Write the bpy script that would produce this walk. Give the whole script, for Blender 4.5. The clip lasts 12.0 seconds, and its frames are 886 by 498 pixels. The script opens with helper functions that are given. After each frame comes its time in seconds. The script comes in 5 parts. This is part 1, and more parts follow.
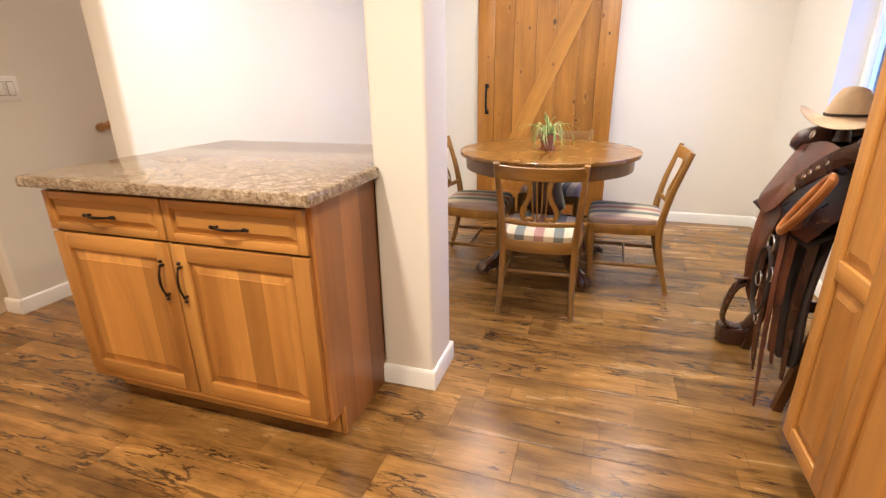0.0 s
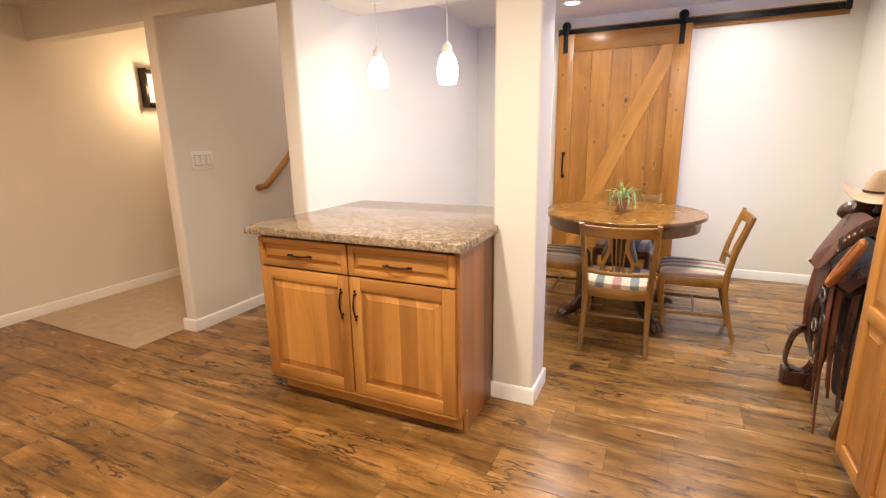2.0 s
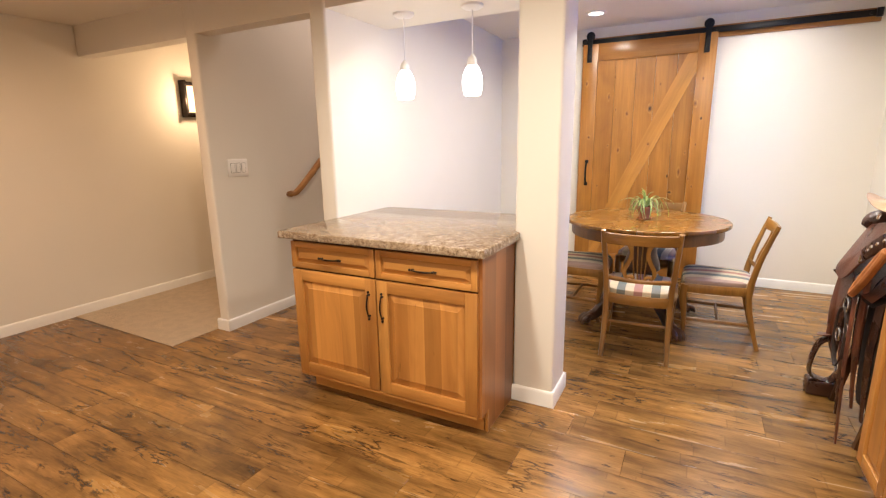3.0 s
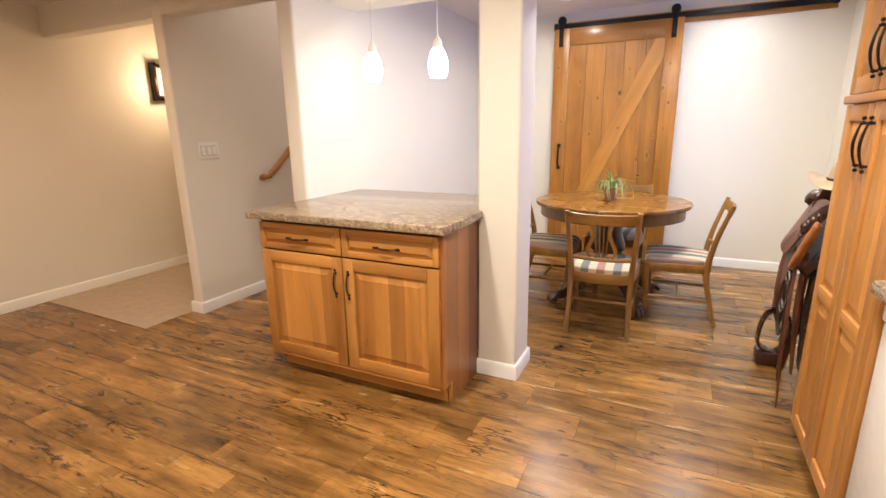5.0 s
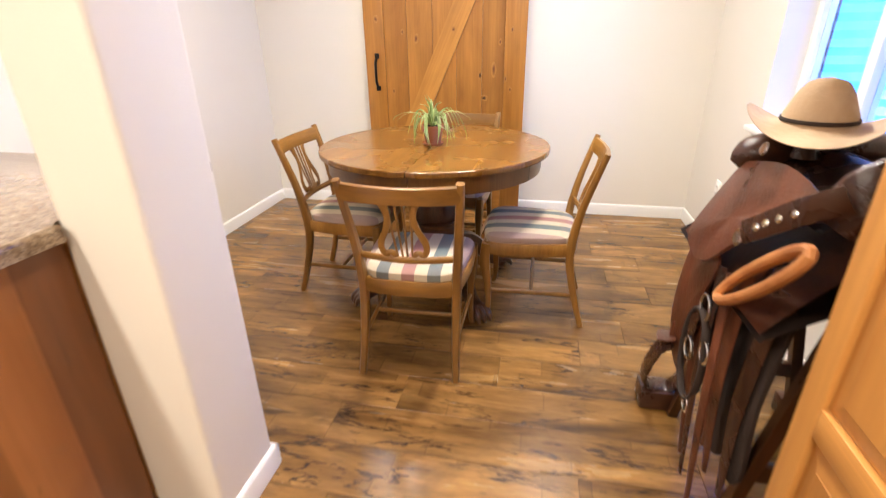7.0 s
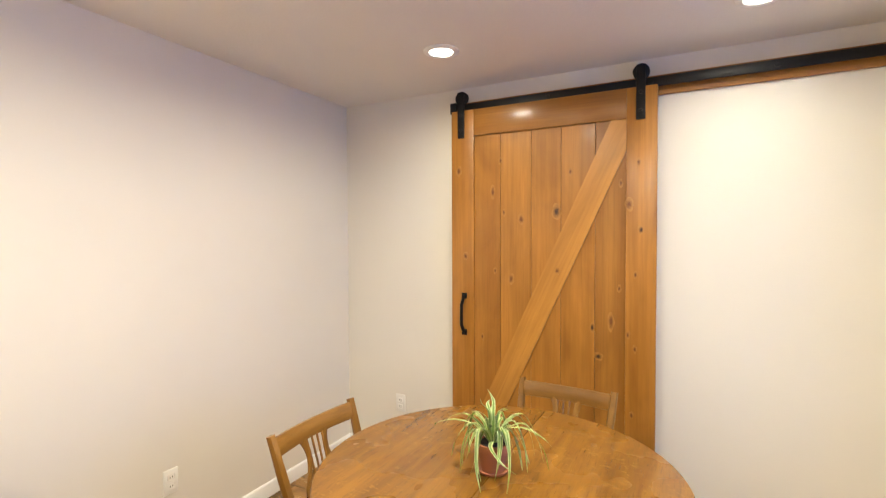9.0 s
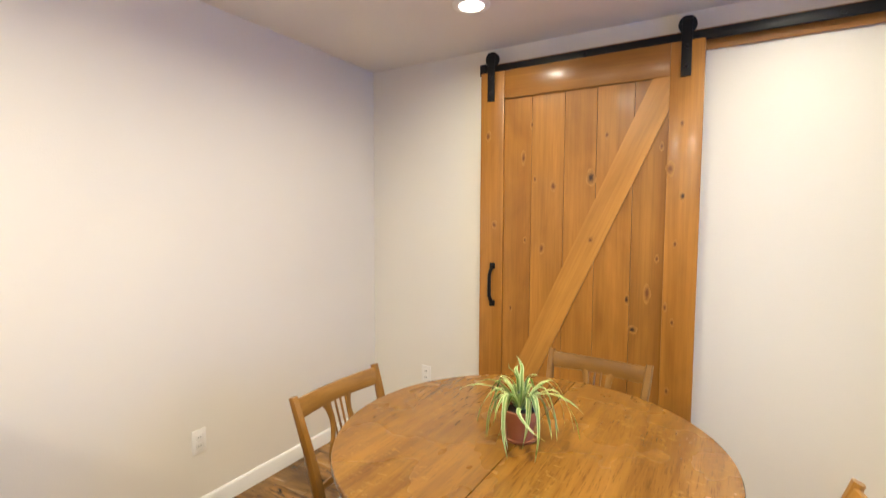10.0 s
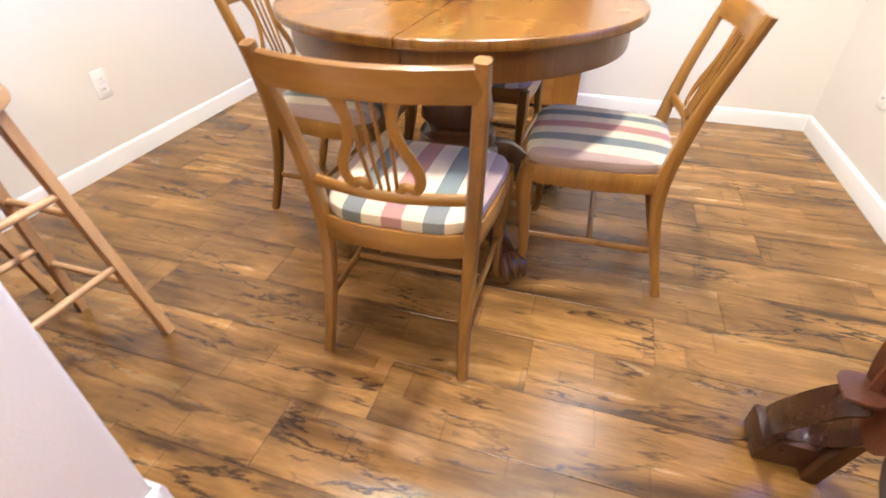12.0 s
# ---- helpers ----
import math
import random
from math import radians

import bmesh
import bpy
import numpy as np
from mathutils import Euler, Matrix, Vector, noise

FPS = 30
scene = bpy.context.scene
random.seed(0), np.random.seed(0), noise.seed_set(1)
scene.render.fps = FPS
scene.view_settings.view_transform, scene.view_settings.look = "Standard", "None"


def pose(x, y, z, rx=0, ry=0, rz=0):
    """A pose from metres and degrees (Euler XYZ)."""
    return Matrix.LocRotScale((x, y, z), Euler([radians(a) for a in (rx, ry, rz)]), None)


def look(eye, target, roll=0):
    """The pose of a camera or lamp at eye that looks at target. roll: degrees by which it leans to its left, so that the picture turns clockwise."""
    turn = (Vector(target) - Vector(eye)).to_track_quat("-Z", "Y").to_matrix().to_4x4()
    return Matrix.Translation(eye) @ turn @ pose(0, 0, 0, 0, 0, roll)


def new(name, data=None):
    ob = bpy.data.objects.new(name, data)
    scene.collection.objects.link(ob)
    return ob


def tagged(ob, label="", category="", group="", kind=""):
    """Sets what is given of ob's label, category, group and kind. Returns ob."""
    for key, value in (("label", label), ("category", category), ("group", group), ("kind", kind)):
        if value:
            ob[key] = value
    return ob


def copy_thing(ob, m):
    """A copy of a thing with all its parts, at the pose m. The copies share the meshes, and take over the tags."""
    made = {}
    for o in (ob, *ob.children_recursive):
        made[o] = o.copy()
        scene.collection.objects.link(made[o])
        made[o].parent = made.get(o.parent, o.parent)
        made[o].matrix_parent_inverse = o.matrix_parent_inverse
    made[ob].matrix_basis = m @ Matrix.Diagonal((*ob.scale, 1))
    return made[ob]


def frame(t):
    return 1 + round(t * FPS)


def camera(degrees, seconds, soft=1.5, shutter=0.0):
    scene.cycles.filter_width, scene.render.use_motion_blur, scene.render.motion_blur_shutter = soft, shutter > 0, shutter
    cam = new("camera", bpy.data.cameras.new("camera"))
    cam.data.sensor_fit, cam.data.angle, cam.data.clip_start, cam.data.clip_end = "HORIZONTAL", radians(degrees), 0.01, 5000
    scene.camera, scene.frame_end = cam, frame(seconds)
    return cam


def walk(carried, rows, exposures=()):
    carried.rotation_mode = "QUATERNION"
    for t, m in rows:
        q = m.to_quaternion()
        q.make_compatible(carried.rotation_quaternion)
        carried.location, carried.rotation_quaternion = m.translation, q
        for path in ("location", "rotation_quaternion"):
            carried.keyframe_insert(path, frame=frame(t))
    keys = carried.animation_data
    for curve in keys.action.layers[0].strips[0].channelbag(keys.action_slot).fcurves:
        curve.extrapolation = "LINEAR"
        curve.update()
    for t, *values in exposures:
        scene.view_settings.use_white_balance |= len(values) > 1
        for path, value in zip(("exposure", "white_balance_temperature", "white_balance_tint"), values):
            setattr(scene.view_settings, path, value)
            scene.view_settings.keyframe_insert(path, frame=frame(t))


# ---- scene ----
cam = camera(85.6, 12.0, 1.2, 0.3)
PATH = [
    (0, (0.562, -1.559, 1.208), (-0.028, 0.230, 0.535), -0.9),
    (0.5, (0.574, -1.719, 1.262), (-0.099, 0.073, 0.682), -1.0),
    (1, (0.598, -1.990, 1.340), (-0.079, -0.187, 0.800), -1.0),
    (1.5, (0.611, -2.144, 1.351), (-0.159, -0.365, 0.858), -1.0),
    (2, (0.520, -2.147, 1.331), (-0.304, -0.384, 0.870), -0.9),
    (2.5, (0.531, -2.175, 1.338), (-0.364, -0.444, 0.890), -0.9),
    (4.5, (0.652, -2.339, 1.361), (-0.271, -0.612, 0.954), -0.8),
    (5, (0.682, -2.248, 1.317), (-0.171, -0.505, 0.831), -0.9),
    (5.5, (0.709, -1.972, 1.29), (0.064, -0.202, 0.62), -0.9),
    (6, (0.778, -1.614, 1.259), (0.348, 0.173, 0.472), -1.0),
    (6.5, (0.793, -1.173, 1.228), (0.4, 0.597, 0.384), -0.7),
    (7, (0.758, -0.744, 1.252), (0.387, 1.047, 0.443), -0.8),
    (7.5, (0.753, -0.365, 1.293), (0.282, 1.473, 0.662), -1.0),
    (7.7, (0.746, -0.254, 1.329), (0.199, 1.593, 0.789), -1.4),
    (9.3, (0.788, 0.228, 1.507), (-0.19, 1.973, 1.504), -0.0),
    (9.5, (0.766, 0.242, 1.481), (-0.231, 1.975, 1.492), 0.1),
    (10, (0.749, 0.258, 1.428), (-0.28, 1.967, 1.288), 0.2),
    (10.5, (0.78, 0.252, 1.325), (-0.182, 1.946, 0.875), -0.0),
    (11, (0.806, 0.129, 1.219), (0.145, 1.861, 0.466), -0.3),
    (11.5, (0.778, 0.004, 1.117), (0.365, 1.685, 0.116), -0.7),
    (12, (0.681, -0.032, 1.031), (0.21, 1.5, -0.165), 0.0),
]
EXPOSURES = [(0.0, 0.25, 6450, 10), (2.5, 0.25, 6400, 10), (5.0, 0.25, 6250, 9), (6.5, 0.35, 6200, 9), (7.0, 0.38, 6300, 10), (7.4, 0.2, 8100, 12), (7.7, 0.2, 7950, 12), (9.3, 0.08, 6900, 2),
             (9.9, 0.06, 6800, 2), (10.6, 0.10, 6850, 5), (11.2, 0.36, 6650, 9), (11.6, 0.58, 6450, 10), (12.0, 0.75, 5950, 9)]
walk(cam, [(t, look(eye, target, roll)) for t, eye, target, roll in PATH], EXPOSURES)

# ---- world and lights ----
world = bpy.data.worlds.new("world")
scene.world = world
world.use_nodes = True
wn = world.node_tree.nodes
sky = wn.new("ShaderNodeTexSky")
sky.sky_type = "NISHITA"
sky.sun_disc = False
sky.sun_elevation = radians(35)
sky.sun_rotation = radians(200)
wn["Background"].inputs["Strength"].default_value = 0.15
world.node_tree.links.new(sky.outputs[0], wn["Background"].inputs["Color"])


def lamp(name, kind, place, power, colour, size=0.1, target=None):
    data = bpy.data.lights.new(name, kind)
    data.energy, data.color = power, colour
    if kind == "AREA":
        data.shape, data.size = "DISK", size
        data.spread = radians(168)
    elif kind == "POINT":
        data.shadow_soft_size = size
    ob = new(name, data)
    ob.matrix_world = look(place, target or (place[0], place[1] + 0.001, place[2] - 1))
    return ob


WARM = (1.0, 0.88, 0.72)
AMBER = (1.0, 0.63, 0.37)
PINK = (1.0, 0.93, 0.82)
CEIL, KCEIL = 2.40, 2.28          # dining and kitchen ceilings
# first two are real downlights; the nearer two are unseen fill, added
SPOTS = [(-0.32, 2.28), (1.0, 2.37), (-0.02, 1.2), (0.78, 1.15)]
# all out of view: first inferred from the pillar's shadow, others added as fill
UNSEEN_KSPOTS = [(-0.42, -1.25), (0.78, -1.15), (-2.7, -1.1), (0.5, -2.7), (-2.2, -3.2)]
for sx, sy in SPOTS:
    lamp("downlight_lamp", "AREA", (sx, sy, CEIL - 0.02), 6.5 if sy > 2 else 20 if sx < 0.5 else 30, PINK, 0.13)
for sx, sy in UNSEEN_KSPOTS:
    lamp("downlight_lamp", "AREA", (sx, sy, KCEIL - 0.02), (13.5 if sy > -2 else 8) if sx < -1 else 32 if sx < 0 else 22, AMBER if sx < -1 else WARM, 0.13)
# unseen fill light added above the stairs to brighten the stair walls
lamp("stairwell_lamp", "AREA", (-1.88, 1.9, 4.3), 44, (1.0, 0.79, 0.70), 0.5)
PENDANTS = [(-1.03, 0.33), (-0.612, 0.37)]
for px, py in PENDANTS:
    lamp("pendant_lamp", "POINT", (px, py, 1.66), 0.4, (1.0, 0.93, 0.86), 0.04)
lamp("sconce_lamp", "POINT", (-3.56, 0.92, 1.78), 13, (1.0, 0.66, 0.38), 0.05)
window_lamp = lamp("window_lamp", "AREA", (2.04, 1.445, 1.415), 14.0, (0.006, 0.20, 1.0), 1.0, (1.0, 1.445, 1.414))
window_lamp.data.spread = radians(180)
window_lamp.data.shape, window_lamp.data.size, window_lamp.data.size_y = "RECTANGLE", 1.04, 1.12


# ---- materials ----
def mat(name, base=(0.8, 0.8, 0.8), rough=0.5, metal=0.0):
    m = bpy.data.materials.new(name)
    m.use_nodes = True
    b = m.node_tree.nodes["Principled BSDF"]
    b.inputs["Base Color"].default_value = (*base, 1)
    b.inputs["Roughness"].default_value = rough
    b.inputs["Metallic"].default_value = metal
    return m


class Graph:
    """Short hand for node materials."""

    def __init__(self, m):
        self.tree = m.node_tree
        self.bsdf = m.node_tree.nodes["Principled BSDF"]

    def node(self, kind, **inputs):
        n = self.tree.nodes.new(kind)
        for key, value in inputs.items():
            self.put(n.inputs[key.replace("_", " ")], value)
        return n

    def put(self, socket, value):
        if isinstance(value, bpy.types.NodeSocket):
            self.tree.links.new(value, socket)
        else:
            socket.default_value = value

    def math(self, op, a, b=0.0):
        n = self.tree.nodes.new("ShaderNodeMath")
        n.operation = op
        self.put(n.inputs[0], a)
        self.put(n.inputs[1], b)
        return n.outputs[0]

    def vmath(self, op, a, b):
        n = self.tree.nodes.new("ShaderNodeVectorMath")
        n.operation = op
        self.put(n.inputs[0], a)
        self.put(n.inputs[1], b)
        return n.outputs[0]

    def coords(self, random_shift=True):
        c = self.tree.nodes.new("ShaderNodeTexCoord").outputs["Object"]
        if random_shift:
            r = self.tree.nodes.new("ShaderNodeObjectInfo").outputs["Random"]
            comb = self.node("ShaderNodeCombineXYZ", X=self.math("MULTIPLY", r, 17.0), Y=self.math("MULTIPLY", r, 31.0),
                             Z=self.math("MULTIPLY", r, 23.0))
            c = self.vmath("ADD", c, comb.outputs[0])
        return c

    def noise(self, vec, scale, detail=4.0, rough=0.55, distort=0.0):
        n = self.node("ShaderNodeTexNoise", Vector=vec, Scale=scale, Detail=detail, Roughness=rough, Distortion=distort)
        return n.outputs["Fac"]

    def ramp(self, fac, *stops, hard=False):
        n = self.tree.nodes.new("ShaderNodeValToRGB")
        e = n.color_ramp.elements
        while len(e) < len(stops):
            e.new(0.5)
        for k, (pos, col) in zip(e, stops):
            k.position = pos
            k.color = (*col, 1) if len(col) == 3 else col
        if hard:
            n.color_ramp.interpolation = "CONSTANT"
        self.put(n.inputs[0], fac)
        return n.outputs[0]

    def mix(self, fac, a, b, how="MIX"):
        n = self.tree.nodes.new("ShaderNodeMix")
        n.data_type, n.blend_type = "RGBA", how
        self.put(n.inputs[0], fac)
        for socket, value in ((n.inputs[6], a), (n.inputs[7], b)):
            self.put(socket, (*value, 1) if isinstance(value, tuple) and len(value) == 3 else value)
        return n.outputs[2]

    def bump(self, height, strength, distance=0.01):
        n = self.node("ShaderNodeBump", Height=height, Strength=strength, Distance=distance)
        self.tree.links.new(n.outputs[0], self.bsdf.inputs["Normal"])

    def colour(self, value):
        self.put(self.bsdf.inputs["Base Color"], value)

    def rough(self, value):
        self.put(self.bsdf.inputs["Roughness"], value)


BLACK, WHITE = (0, 0, 0), (1, 1, 1)


def paint(name, base, rough=0.55, bump=0.12, scale=160.0):
    m = mat(name, base, rough)
    g = Graph(m)
    c = g.coords(False)
    big = g.noise(c, 1.3, 3)
    g.colour(g.mix(g.ramp(big, (0.3, BLACK), (0.7, WHITE)), tuple(k * 0.965 for k in base), base))
    fine = g.noise(c, scale, 3)
    g.bump(fine, bump, 0.004)
    g.rough(g.math("ADD", g.math("MULTIPLY", fine, 0.15), rough - 0.07))
    return m


def wood(name, dark, light, axis="z", scale=1.0, rough=0.38, streak=0.5, stave=0.0, knots=0.0, coat=0.0, tone=0.16):
    """Wood with its grain along axis; stave: the width of glued staves, each of its own tone."""
    m = mat(name, light, rough)
    g = Graph(m)
    c = g.coords()
    across, along = 9.0 * scale, 0.55 * scale
    s = tuple(along if k == axis else across for k in "xyz")
    stretched = g.vmath("MULTIPLY", c, s)
    grain = g.noise(stretched, 1.0, 6, 0.6, 0.6)
    col = g.mix(g.ramp(grain, (0.32, BLACK), (0.68, WHITE)), dark, light)
    fine = g.noise(g.vmath("MULTIPLY", c, tuple(k * (7 if k > 1 * scale else 3) for k in s)), 1.0, 4, 0.7)
    col = g.mix(g.math("MULTIPLY", g.ramp(fine, (0.45, BLACK), (0.62, WHITE)), streak * 0.5), col, tuple(k * 0.62 for k in dark))
    blotch = g.noise(g.vmath("MULTIPLY", c, tuple(1.6 if k == axis else 5.0 for k in "xyz")), 1.0, 3, 0.6, 0.8)
    col = g.mix(0.9, col, g.ramp(blotch, (0.30, (0.76, 0.73, 0.70)), (0.52, (1.0, 1.0, 1.0)), (0.72, (1.14, 1.14, 1.12))), "MULTIPLY")
    chance = g.tree.nodes.new("ShaderNodeObjectInfo").outputs["Random"]
    col = g.mix(1.0, col, g.ramp(chance, (0.0, (1 - tone, 1 - tone * 1.1, 1 - tone * 1.2)), (1.0, (1 + tone * 0.7,) * 3)), "MULTIPLY")
    if stave:
        sep = g.node("ShaderNodeSeparateXYZ", Vector=c)
        side = g.math("ADD", sep.outputs["X"], sep.outputs["Y"]) if axis == "z" else sep.outputs["Z"]
        cell = g.math("FLOOR", g.math("DIVIDE", side, stave))
        wn_ = g.node("ShaderNodeTexWhiteNoise", Vector=g.node("ShaderNodeCombineXYZ", X=cell).outputs[0])
        tone = g.ramp(wn_.outputs["Value"], (0.0, (0.42, 0.35, 0.30)), (0.40, (0.84, 0.82, 0.80)), (1.0, (1.14, 1.14, 1.12)))
        col = g.mix(0.85, col, tone, "MULTIPLY")
        mineral = g.noise(g.vmath("MULTIPLY", c, tuple(4.5 if k == axis else 42.0 for k in "xyz")), 1.0, 3, 0.5, 0.4)
        col = g.mix(g.math("MULTIPLY", g.ramp(mineral, (0.69, BLACK), (0.75, WHITE)), 0.55), col, tuple(k * 0.35 for k in dark))
    if knots:
        vec = g.vmath("MULTIPLY", c, tuple(2.1 if k == axis else 4.6 for k in "xyz"))
        v = g.node("ShaderNodeTexVoronoi", Vector=vec, Scale=1.0, Randomness=1.0)
        spot = g.ramp(v.outputs["Distance"], (0.03, WHITE), (0.10, (0.5, 0.5, 0.5)), (0.2, BLACK))
        col = g.mix(g.math("MULTIPLY", spot, knots), col, tuple(k * 0.3 for k in dark))
    g.colour(col)
    g.bump(fine, 0.06, 0.003)
    g.rough(g.math("ADD", g.math("MULTIPLY", grain, 0.16), rough - 0.08))
    if coat:
        g.bsdf.inputs["Coat Weight"].default_value = coat
        g.bsdf.inputs["Coat Roughness"].default_value = 0.12
    return m


M_WALL = paint("cream_wall_paint", (0.765, 0.725, 0.65))
M_CEIL = paint("ceiling_paint", (0.76, 0.715, 0.65), 0.7, 0.35, 60.0)
M_TRIM = paint("white_trim_paint", (0.84, 0.83, 0.80), 0.35, 0.03, 40.0)
M_CAB = wood("hickory_cabinet", (0.41, 0.172, 0.040), (0.59, 0.290, 0.074), "z", 0.8, 0.36, 0.4)
M_CABX = wood("hickory_cabinet_rail", (0.41, 0.172, 0.040), (0.59, 0.290, 0.074), "x", 0.8, 0.36, 0.4)
M_CABY = wood("hickory_cabinet_rail_deep", (0.41, 0.172, 0.040), (0.59, 0.290, 0.074), "y", 0.8, 0.36, 0.4)
M_STAVE = wood("hickory_panel_staves", (0.40, 0.166, 0.038), (0.61, 0.300, 0.078), "z", 0.55, 0.36, 0.3, 0.088)
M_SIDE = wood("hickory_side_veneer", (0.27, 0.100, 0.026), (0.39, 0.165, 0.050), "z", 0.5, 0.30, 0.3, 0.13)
M_TOE_GAP = wood("dark_toe_and_gap_shade", (0.10, 0.045, 0.02), (0.17, 0.08, 0.035), "x", 1.0, 0.5)
M_ALDER = wood("knotty_alder", (0.285, 0.114, 0.018), (0.445, 0.196, 0.035), "z", 0.9, 0.36, 0.5, 0.0, 0.16, 0.06, 0.15)
M_ALDERX = wood("knotty_alder_rail", (0.285, 0.114, 0.018), (0.445, 0.196, 0.035), "x", 0.9, 0.32, 0.6, 0.0, 0.10, 0.22)
M_ALDERB = wood("knotty_alder_brace", (0.38, 0.163, 0.030), (0.53, 0.248, 0.050), "z", 0.9, 0.32, 0.55, 0.0, 0.12, 0.22, 0.0)
M_OAKD = wood("dark_oak_pedestal", (0.045, 0.018, 0.007), (0.11, 0.042, 0.014), "z", 1.5, 0.30, 0.6, 0.0, 0.0, 0.3)
# apron oak, its colour darkened for the shadow beneath the tabletop
M_OAKR_SHADED = wood("shaded_oak_apron", (0.12, 0.050, 0.011), (0.18, 0.078, 0.018), "z", 3.0, 0.30, 0.7, 0.0, 0.0, 0.25)
M_CHAIR = wood("honey_chair_wood", (0.18, 0.079, 0.013), (0.32, 0.154, 0.030), "z", 1.6, 0.33, 0.4, 0.0, 0.0, 0.25)
M_CHAIRX = wood("honey_chair_rail", (0.18, 0.079, 0.013), (0.33, 0.159, 0.032), "x", 1.6, 0.33, 0.4, 0.0, 0.0, 0.25)
M_STOOL = wood("pale_stool_wood", (0.50, 0.29, 0.13), (0.66, 0.42, 0.21), "z", 1.6, 0.42, 0.3)
M_RAIL = wood("handrail_wood", (0.34, 0.155, 0.045), (0.46, 0.235, 0.08), "y", 1.5, 0.35, 0.3)
M_IRON = mat("black_iron", (0.012, 0.012, 0.013), 0.45, 0.6)
M_BRONZE = mat("oil_rubbed_bronze", (0.035, 0.026, 0.022), 0.32, 0.85)


def knot_material(name, core, edge):
    """A knot that is dark at its heart and fades into the board."""
    m = mat(name, core, 0.42)
    g = Graph(m)
    gen = g.tree.nodes.new("ShaderNodeTexCoord").outputs["Generated"]
    sep = g.node("ShaderNodeSeparateXYZ", Vector=gen)
    dx, dz = g.math("SUBTRACT", sep.outputs["X"], 0.5), g.math("SUBTRACT", sep.outputs["Z"], 0.5)
    r = g.math("SQRT", g.math("ADD", g.math("MULTIPLY", dx, dx), g.math("MULTIPLY", dz, dz)))
    wob = g.noise(g.coords(), 90.0, 3)
    r = g.math("ADD", r, g.math("MULTIPLY", g.math("SUBTRACT", wob, 0.5), 0.40))
    mid = tuple((a + b) / 2 for a, b in zip(core, edge))
    g.colour(g.ramp(r, (0.10, core), (0.24, mid), (0.42, edge)))
    return m


M_KNOT = knot_material("dark_knot", (0.035, 0.010, 0.004), (0.40, 0.184, 0.040))
M_KNOTL = knot_material("pale_knot", (0.15, 0.050, 0.013), (0.40, 0.184, 0.040))
M_WHITE = paint("appliance_white", (0.82, 0.82, 0.80), 0.22, 0.01, 30.0)
M_PLATE = paint("switch_plate_plastic", (0.83, 0.81, 0.77), 0.3, 0.0, 30.0)
M_GAPSHADE = mat("switch_gap_shade", (0.22, 0.21, 0.19), 0.6)
M_DARK = mat("dark_recess", (0.02, 0.018, 0.016), 0.6)
M_GREYMETAL = mat("polished_metal", (0.55, 0.54, 0.52), 0.25, 1.0)
M_TERRA = paint("terracotta", (0.36, 0.13, 0.06), 0.75, 0.15, 80.0)
M_SOIL = paint("potting_soil", (0.03, 0.02, 0.014), 0.95, 0.8, 70.0)
M_LEAF = paint("leaf_green", (0.24, 0.38, 0.10), 0.45, 0.05, 60.0)
M_LEAFW = paint("leaf_cream", (0.58, 0.66, 0.32), 0.45, 0.05, 60.0)


